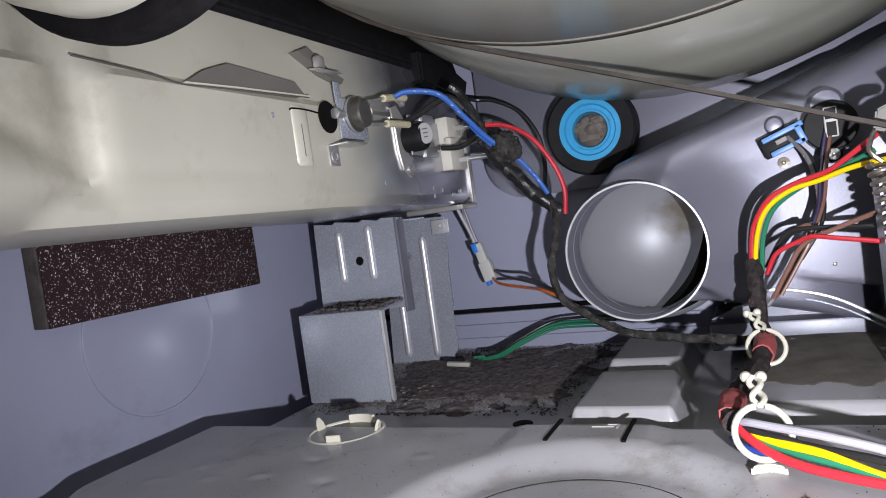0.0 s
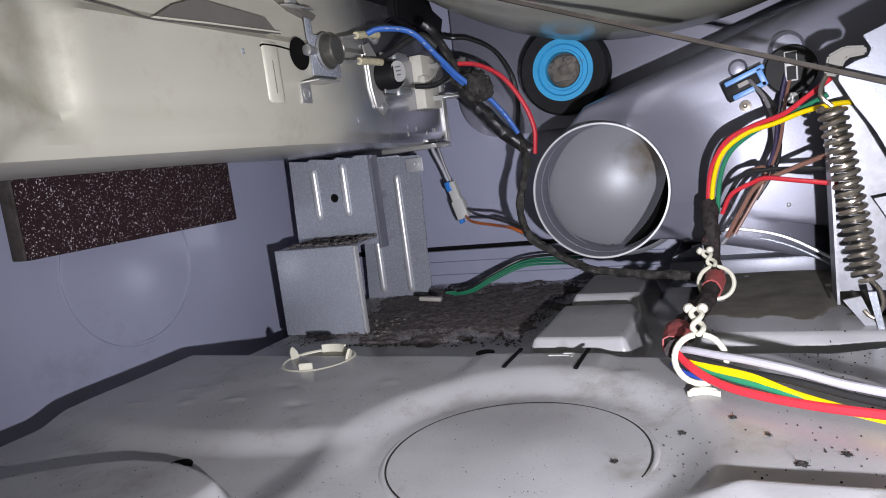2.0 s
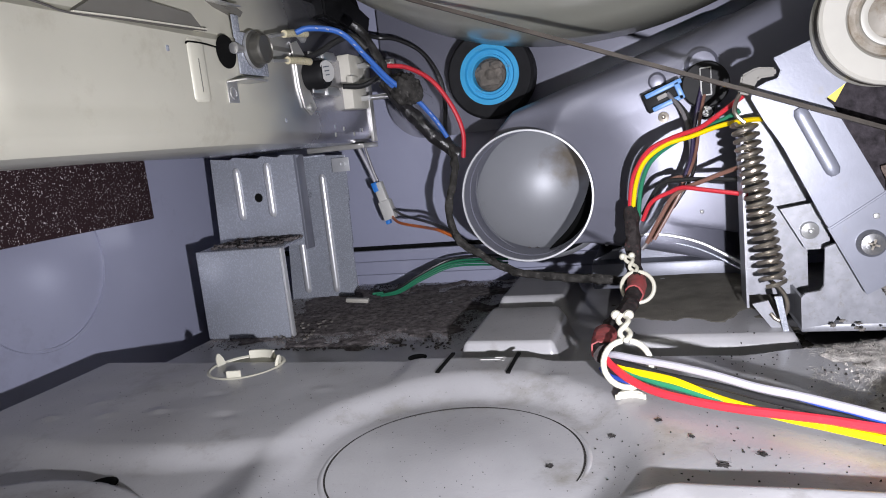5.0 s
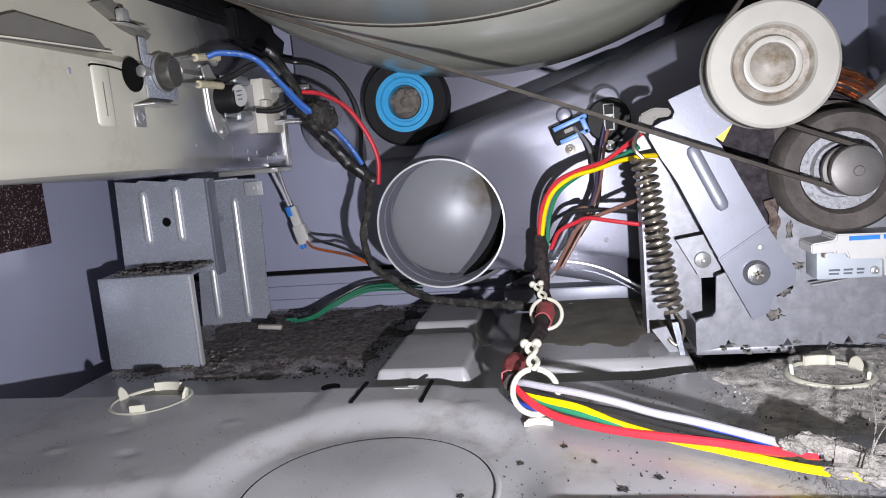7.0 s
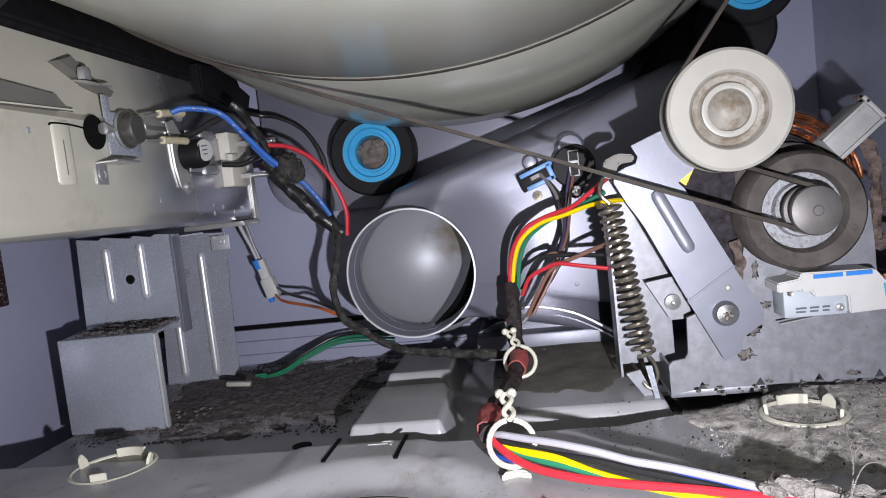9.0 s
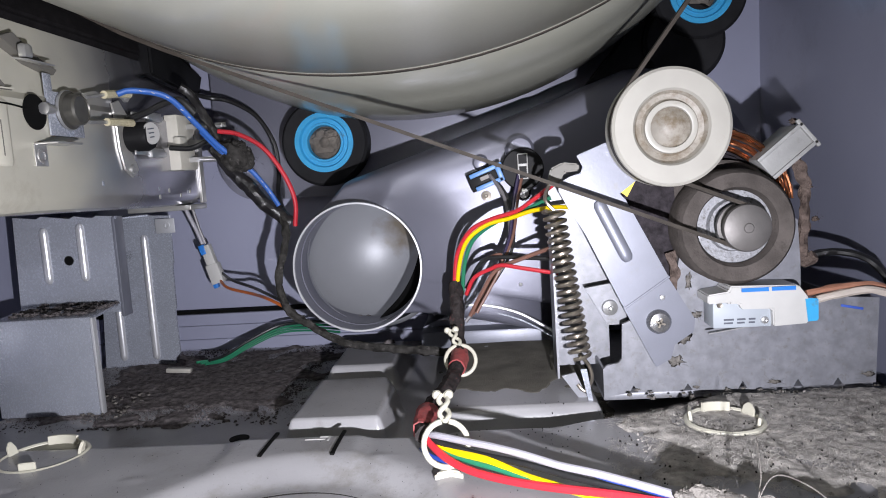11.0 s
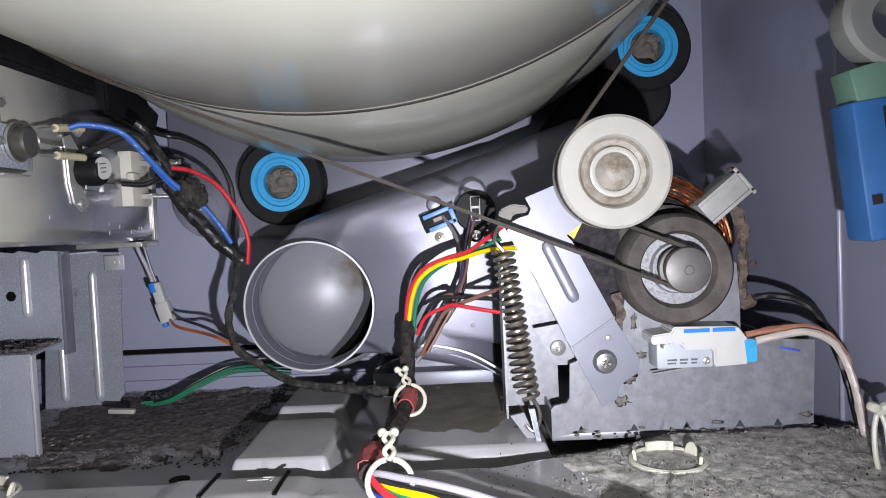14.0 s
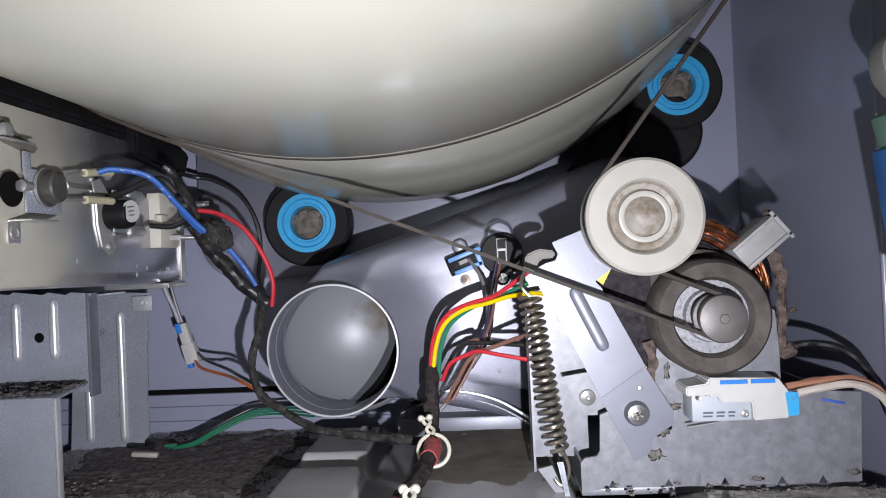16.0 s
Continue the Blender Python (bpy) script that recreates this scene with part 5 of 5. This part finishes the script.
part("latch", obox((-0.2365, 0.626, 0.112), (0.006, 0.006, 0.010), (0, tilt, 0), 0.001), BLUE2, con)
part("latch", obox((-0.2285, 0.629, 0.0775), (0.005, 0.006, 0.009), (0, tilt, 0), 0.001), BLUE2, con)
part("wire", sweep([(-0.250, 0.62, 0.165), (-0.246, 0.62, 0.150), (-0.240, 0.623, 0.132), (-0.236, 0.625, 0.118)], 0.002), WIRE["white"], con)
part("wire", sweep([(-0.245, 0.625, 0.165), (-0.242, 0.625, 0.150), (-0.238, 0.626, 0.132), (-0.234, 0.627, 0.118)], 0.0015), WIRE["grey"], con)
part("wire", sweep([(-0.225, 0.63, 0.082), (-0.205, 0.60, 0.077), (-0.166, 0.56, 0.076), (-0.14, 0.52, 0.078), (-0.118, 0.497, 0.074)], 0.0014), WIRE["orange"], con, "orange wire")
part("wire", sweep([(-0.222, 0.63, 0.088), (-0.20, 0.60, 0.084), (-0.166, 0.56, 0.082), (-0.14, 0.52, 0.082), (-0.12, 0.50, 0.078)], 0.0014), WIRE["black"], con)
earth = thing("earth_wires", (-0.19, 0.57, 0.012), "green earth wires lying in lint at the back", "wire")
part("wire", sweep([(-0.2341, 0.58, 0.0112), (-0.213, 0.597, 0.0105), (-0.1962, 0.614, 0.0185), (-0.1677, 0.629, 0.0292), (-0.135, 0.626, 0.0318), (-0.1026, 0.606, 0.0342)], 0.0012), WIRE["green"], earth)
part("wire", sweep([(-0.2299, 0.58, 0.0101), (-0.213, 0.597, 0.0089), (-0.1962, 0.614, 0.0165), (-0.1677, 0.629, 0.0267), (-0.135, 0.626, 0.0289), (-0.1026, 0.606, 0.0308)], 0.0011), WIRE["green"], earth)
part("wire", sweep([(-0.2258, 0.58, 0.009), (-0.213, 0.597, 0.0075), (-0.1962, 0.614, 0.0147), (-0.1677, 0.629, 0.0244), (-0.135, 0.626, 0.0262), (-0.1026, 0.606, 0.0278)], 0.0011), WIRE["green"], earth)
part("wire", sweep([(-0.2216, 0.58, 0.0126), (-0.213, 0.597, 0.0124), (-0.1962, 0.614, 0.0209), (-0.1677, 0.629, 0.0321), (-0.135, 0.626, 0.0353), (-0.1026, 0.606, 0.0382)], 0.0014), WIRE["black"], earth)
part("terminal", obox((-0.238, 0.553, 0.012), (0.022, 0.006, 0.004), (0, 5, 5), 0.001), CREAM, earth)

# ---- ring clips in the pan ----


def ring_clip(at, label, dusty):
    ob = thing("leg_plug", at, label, "plastic plug", "plugs in the pan")
    a = Vector(at)
    big = 0.0255 if not dusty else 0.0222
    part("rim", lathe(a, a + Vector((0, 0, 1)), [(big - 0.0032, -0.001), (big - 0.0030, 0.0014), (big - 0.0018, 0.0022), (big - 0.0004, 0.0016), (big, 0.0)], 56), TIE, ob)
    # clean plug: the shade of its bottom is put into the olive colour
    part("floor_disc", lathe(a, a + Vector((0, 0, 1)), [(big - 0.003, 0.0008), (0, 0.0006)], 40), OLIVE if not dusty else PALEDUST, ob, "shaded flat bottom")
    wall = []
    for k in range(11):
        q = radians(62 + 5.5 * k)
        wall.append([((big - 0.0055 + d) * math.cos(q), (big - 0.0055 + d) * math.sin(q)) for d in (0, 0.0016)])
    part("wall_piece", plate([a.xy + Vector(w[0]) for w in wall] + [a.xy + Vector(w[1]) for w in wall[::-1]], "z", a.z, a.z + 0.0062), TIE, ob)
    for q, lean, tall in ((8, 14, 0.0085), (172, -14, 0.0095), (282, 0, 0.0060)) if not dusty else ((28, 10, 0.008), (335, 6, 0.006), (165, -8, 0.007)):
        k = radians(q)
        w = 0.0036 if abs(lean) > 10 else 0.0046
        claw = plate([(-w, 0), (w, 0), (w * 0.75, tall * 0.7), (0.1 * w, tall), (-0.3 * w, tall * 0.95), (-w * 0.9, tall * 0.55)] if abs(lean) > 8 else [(-w, 0), (w, 0), (w, tall), (-w, tall)], "x", -0.0009, 0.0009, 0.0004)
        claw.transform(pose(a.x + (big - 0.0042) * math.cos(k), a.y + (big - 0.0042) * math.sin(k), a.z, 0, 0, q) @ pose(0, 0, 0, 0, lean if q < 90 or q > 270 else -lean, 0))
        part("claw", claw, TIE, ob)
    return ob


ring_clip((-0.2255, 0.348, 0.0185), "ivory plastic leg plug with claws in the pan", False)
ring_clip((0.1735, 0.3600, 0.0205), "ivory plastic leg plug half buried in lint", True)

# ---- wires by the right panel ----
side = thing("switch_wires", (0.29, 0.42, 0.0), "tan and cream switch wires hanging beside the side panel", "wire")
part("wire", sweep([(0.240, 0.408, 0.083), (0.262, 0.408, 0.086), (0.285, 0.408, 0.085), (0.300, 0.404, 0.070), (0.306, 0.398, 0.040), (0.307, 0.392, 0.015), (0.300, 0.380, 0.008)], 0.0022, 8, 0.002, 0.25), WIRE["tan"], side)
part("wire", sweep([(0.240, 0.408, 0.077), (0.258, 0.405, 0.082), (0.278, 0.402, 0.084), (0.294, 0.400, 0.074), (0.301, 0.394, 0.050), (0.304, 0.388, 0.020), (0.310, 0.375, 0.008)], 0.0024, 8, 0.002, 0.25), WIRE["cream"], side)
part("wire", sweep([(0.262, 0.47, 0.095), (0.285, 0.465, 0.10), (0.306, 0.45, 0.09), (0.318, 0.435, 0.05), (0.32, 0.42, 0.01)], 0.0026, 8, 0.002, 0.25), WIRE["black"], side)
stay = thing("cable_stay", (0.280, 0.336, 0.015), "yellowed nylon cable stay standing in lint", "cable tie")
part("leg", sweep([(0.279, 0.333, 0.014), (0.2765, 0.334, 0.030), (0.2775, 0.336, 0.044), (0.2795, 0.336, 0.052)], 0.0014), TIE, stay)
part("leg", sweep([(0.281, 0.331, 0.014), (0.2825, 0.332, 0.030), (0.2825, 0.334, 0.044), (0.2805, 0.336, 0.052)], 0.0014), TIE, stay)
part("head", merge(obox((0.2768, 0.335, 0.0545), (0.0075, 0.006, 0.0058), (0, 20, 0), 0.0025), obox((0.2832, 0.335, 0.0545), (0.0075, 0.006, 0.0058), (0, -20, 0), 0.0025), obox((0.280, 0.335, 0.0525), (0.006, 0.005, 0.004), (0, 0, 0), 0.0012)), TIE, stay)

near = thing("harness_plug", (0.282, 0.327, 0.18), "white, green and blue plastic plug hanging beside the side panel", "connector")
top = lathe((0, 0, 0), (0, -1, 0), [(0.0085, 0.0), (0.0233, 0.0), (0.0248, 0.0047), (0.0248, 0.0155), (0.0225, 0.0186), (0.0124, 0.0170), (0.0085, 0.0093), (0.0085, 0.0)], 32)
top.transform(pose(0.2829, 0.3348, 0.2551, 0, 20, 0) @ Matrix.Diagonal((1.15, 1, 0.95, 1)))
part("top", top, DIMWHITE, near, "lint-frayed white end with a round hole")
part("middle", obox((0.2790, 0.3271, 0.2257), (0.0403, 0.0186, 0.0217), (0, -14, 0), 0.0015), material("pale_green_plastic", (0.13, 0.24, 0.18), 0.45), near, "pale green middle")
part("body", obox((0.2821, 0.3271, 0.1823), (0.0419, 0.0217, 0.0713), (0, -7, 0), 0.002), material("dim_blue_plastic", (0.03, 0.13, 0.36), 0.5), near, "blue plug body")
for x, z, w, h in ((0.2760, 0.2035, 0.005, 0.018), (0.2880, 0.1690, 0.005, 0.016), (0.2690, 0.1660, 0.005, 0.005)):
    part("slot", obox((x, 0.3160, z), (w, 0.0009, h), (0, -7, 0)), SPECK, near, "dark slot")
part("wire", sweep([(0.2800, 0.33, 0.265), (0.2850, 0.325, 0.31), (0.2950, 0.315, 0.40), (0.3150, 0.31, 0.50)], 0.0035), WIRE["white"], near)
part("wire", sweep([(0.2960, 0.33, 0.150), (0.3050, 0.325, 0.13), (0.3140, 0.32, 0.09), (0.3150, 0.32, 0.03)], 0.0020), WIRE["cream"], near)

# ---- lint ----
def lint(name, areas, count, mat, label, lift=0.0):
    v, f = [], []
    rng = random.Random(7)
    for i in range(count):
        x0, x1, y0, y1, big = areas[rng.choices(range(len(areas)), [(a[1] - a[0]) * (a[3] - a[2]) for a in areas])[0]]
        x, y = rng.uniform(x0, x1), rng.uniform(y0, y1)
        if noise.noise(Vector((x * 30, y * 30, 3))) < rng.uniform(-0.5, 0.3):
            continue
        z = pan_height(x, y) + lift
        s = big * rng.uniform(0.35, 1.0)
        base = len(v)
        k = 5
        for j in range(k):
            a = 2 * math.pi * j / k + rng.random()
            r = s * rng.uniform(0.5, 1.2)
            v.append((x + r * math.cos(a), y + r * math.sin(a), z - 0.0005))
        for j in range(k):
            a = 2 * math.pi * j / k + rng.random()
            r = s * rng.uniform(0.2, 0.9)
            v.append((x + r * math.cos(a), y + r * math.sin(a), z + s * rng.uniform(0.25, 0.9)))
        v.append((x + rng.uniform(-0.3, 0.3) * s, y, z + s * rng.uniform(0.4, 1.0)))
        for j in range(k):
            q = (j + 1) % k
            f.append((base + j, base + q, base + k + q, base + k + j))
            f.append((base + k + j, base + k + q, base + 2 * k))
    me = bpy.data.meshes.new(name)
    me.from_pydata(v, [], f)
    me.materials.append(mat)
    ob = new(name, me)
    return tagged(ob, label, "lint", kind="stuff")


def lint_sheet(x0, x1, y0, y1, thick, cover, seed, mat, label, n=110):
    off = Vector((seed * 3.1, 0, 0))

    def at(u, v):
        x, y = x0 + (x1 - x0) * u, y0 + (y1 - y0) * v
        p = Vector((x, y, 0))
        edge = min(u, 1 - u, v, 1 - v) * 5
        m = noise.fractal(p * 28 + off, 0.9, 2.0, 3) + cover
        m = min(1, max(0, (m + min(0, edge - 1.1) * 1.3) * 2.5))
        lump = 0.45 + 0.28 * noise.noise(p * 60 + off) + 0.20 * noise.noise(p * 150 + off) + 0.06 * noise.noise(p * 420)
        if mat is PALEDUST:
            m *= 0.25 + 0.75 * step(0.022, 0.030, math.hypot(x - 0.172, y - 0.365))
        jitter = Vector((noise.noise(p * 700), noise.noise(p * 700 + off), 0)) * 0.0004
        return Vector((x, y, pan_height(x, y) - 0.0025 + m * (0.0025 + thick * max(0, lump)))) + jitter

    return solid("lint", grid(n, int(n * (y1 - y0) / (x1 - x0)), at), mat, label, "lint", kind="stuff", sharp=180)


def fibres(area, count, length, mat, label, seed, height=pan_height, lift=0.0):
    x0, x1, y0, y1 = area
    rng = random.Random(seed)
    v, f = [], []
    for i in range(count):
        x, y = rng.uniform(x0, x1), rng.uniform(y0, y1)
        rim = min(x - x0, x1 - x, y - y0, y1 - y) / 0.03
        if noise.noise(Vector((x * 45, y * 45, seed))) + min(0, rim - 1) < rng.uniform(-0.9, 0.2):
            continue
        z = height(x, y) + lift
        a, bend, s = rng.uniform(0, 6.283), rng.gauss(0, 0.9), length * rng.uniform(0.4, 1.3)
        up = rng.uniform(0.0, 0.30)
        w = 0.00009 * rng.uniform(0.7, 1.5)
        base = len(v)
        for j in range(4):
            q = a + bend * j / 3
            side = Vector((-math.sin(q), math.cos(q), rng.uniform(-0.5, 0.5))) * w
            p = Vector((x, y, z + s * up * math.sin(math.pi * (j + 0.4) / 3.4)))
            v += [p - side, p + side]
            x, y = x + s / 3 * math.cos(q), y + s / 3 * math.sin(q)
        for j in range(3):
            k = base + 2 * j
            f.append((k, k + 1, k + 3, k + 2))
    me = bpy.data.meshes.new("lint")
    me.from_pydata(v, [], f)
    me.materials.append(mat)
    return tagged(new("lint", me), label, "lint", kind="stuff")


lint_sheet(-0.345, -0.085, 0.435, 0.675, 0.0030, 0.85, 1, DUST, "dark grey lint lying thick on the pan", 240)
lint_sheet(0.095, 0.318, 0.262, 0.425, 0.0028, 0.85, 2, PALEDUST, "pale grey lint lying thick beside the motor frame", 200)
lint_sheet(-0.11, -0.03, 0.56, 0.675, 0.005, 0.2, 6, DUST, "dark grey lint under the outlet", 50)
# film that makes the raised rear part of the pan darker and browner
lint_sheet(-0.005, 0.128, 0.425, 0.60, 0.0005, 1.3, 3, BROWNDUST, "thin brown-grey film on the pan", 90)
lint("lint", [(-0.345, -0.115, 0.44, 0.675, 0.0012), (-0.27, -0.118, 0.44, 0.66, 0.0017)], 7000, DUST, "small dark lint clumps on the pan")
lint("lint", [(0.12, 0.315, 0.285, 0.424, 0.0013), (0.14, 0.315, 0.34, 0.424, 0.0018)], 2500, PALEDUST, "small pale lint clumps on the pan")
lint("debris", [(0.0, 0.16, 0.22, 0.42, 0.0007), (0.10, 0.25, 0.24, 0.31, 0.0008), (-0.33, 0.02, 0.16, 0.35, 0.0004)], 1500, SPECK, "scattered black specks on the pan")
lint("debris", [(0.11, 0.30, 0.28, 0.42, 0.0008)], 380, SPECK, "black specks caught on the pale lint", 0.0016)
solid("debris", merge(*[fluff((x, y, pan_height(x, y) + 0.0005), (s, s * 0.7, 0.0008), 6, i) for i, (x, y, s) in enumerate(((-0.012, 0.242, 0.002), (0.032, 0.275, 0.002), (0.055, 0.235, 0.003), (0.07, 0.245, 0.0025), (0.012, 0.27, 0.002), (0.045, 0.26, 0.0016)))]),
      SPECK, "few dark crumbs on the pan", "debris", kind="stuff")
lint_sheet(0.030, 0.110, 0.222, 0.290, 0.0008, -0.55, 9, BROWNDUST, "smudges of brown dust on the pan", 90)

def lint_top(x, y):
    p = Vector((x, y, 0))
    return pan_height(x, y) + 0.0028 * max(0, 0.45 + 0.28 * noise.noise(p * 60 + Vector((6.2, 0, 0))) + 0.20 * noise.noise(p * 150 + Vector((6.2, 0, 0))))


fibres((0.10, 0.318, 0.27, 0.425), 34000, 0.0055, PALEDUST, "pale grey lint fibres matted beside the motor frame", 5, height=lint_top, lift=-0.0004)
fibres((0.115, 0.23, 0.205, 0.27), 2500, 0.0050, MIDDUST, "loose grey lint fibres round the end of the harness", 6, lift=0.0004)
fibres((-0.345, -0.085, 0.44, 0.675), 22000, 0.0045, DUST, "dark grey lint fibres matted on the pan", 8, lift=0.0012)

for i, (x, y, z, sx, sz, q) in enumerate(((0.1665, 0.4185, 0.056, 0.009, 0.007, 30), (0.1625, 0.4195, 0.040, 0.009, 0.006, -20), (0.176, 0.4190, 0.070, 0.006, 0.0035, 40), (0.172, 0.4195, 0.092, 0.003, 0.008, 10), (0.284, 0.419, 0.026, 0.006, 0.003, 0), (0.225, 0.4185, 0.0235, 0.006, 0.002, 0))):
    part("lint_patch", fluff((x, y, z), (sx * 0.8, 0.0006, sz * 0.8), 16, i + 30), MIDDUST, mount, "matted grey lint", sharp=180)

bits = []
rng = random.Random(11)
for i in range(20):
    x = rng.uniform(0.13, 0.292)
    bits.append(fluff((x, rng.uniform(0.408, 0.419), 0.019 + rng.uniform(-0.001, 0.003)), (rng.uniform(0.001, 0.003), 0.0016, rng.uniform(0.0006, 0.0015)), 3, i + 20))
for i in range(26):
    bits.append(fluff((rng.uniform(-0.285, -0.245), rng.uniform(0.46, 0.52), 0.003), (rng.uniform(0.001, 0.003), 0.002, 0.001), 5, i + 80))
solid("lint", merge(*bits), MIDDUST, "pale lint tufts along the foot of the metal frames", "lint", kind="stuff", sharp=180)

solid("lint", merge(*[fluff((rng.uniform(-0.345, -0.276), rng.uniform(0.485, 0.537), 0.0795), (rng.uniform(0.002, 0.006), rng.uniform(0.002, 0.004), rng.uniform(0.0008, 0.0025)), 4, i + 140) for i in range(90)]),
      DUST, "dark lint lying on the ledge of the heater support", "lint", kind="stuff", sharp=180)

hair = thing("lint_strands", (0.16, 0.25, 0.03), "few long pale lint fibres standing on the pan", "lint")
for pts in ([(0.135, 0.215, 0.036), (0.142, 0.225, 0.044), (0.152, 0.235, 0.047), (0.166, 0.24, 0.040), (0.178, 0.24, 0.030)], [(0.137, 0.22, 0.034), (0.146, 0.235, 0.046), (0.152, 0.255, 0.054)],
            [(0.188, 0.215, 0.030), (0.198, 0.225, 0.041), (0.212, 0.23, 0.044), (0.228, 0.225, 0.040)], [(0.208, 0.27, 0.040), (0.220, 0.25, 0.034), (0.228, 0.24, 0.028)]):
    part("strand", sweep(pts, 0.00028, 5, 0.002, 0.3), MIDDUST, hair)

# white collar at the front of the heater, hanging over the pan
col = thing("air_collar", (-0.14, 0.15, 0.30), "pale metal air collar with black seal in front of the heater", "collar")
part("flange", lathe((-0.150, 0.135, 0.300), (-0.150, 1, 0.300), [(0.055, 0.0), (0.070, 0.0), (0.074, 0.006), (0.074, 0.02), (0.06, 0.022)], 72), HEAT, col)
part("seal", lathe((-0.150, 0.157, 0.300), (-0.150, 1, 0.300), [(0.06, 0.0), (0.080, 0.0), (0.081, 0.002), (0.081, 0.01), (0.06, 0.012)], 72), SEAL, col, "black felt seal")
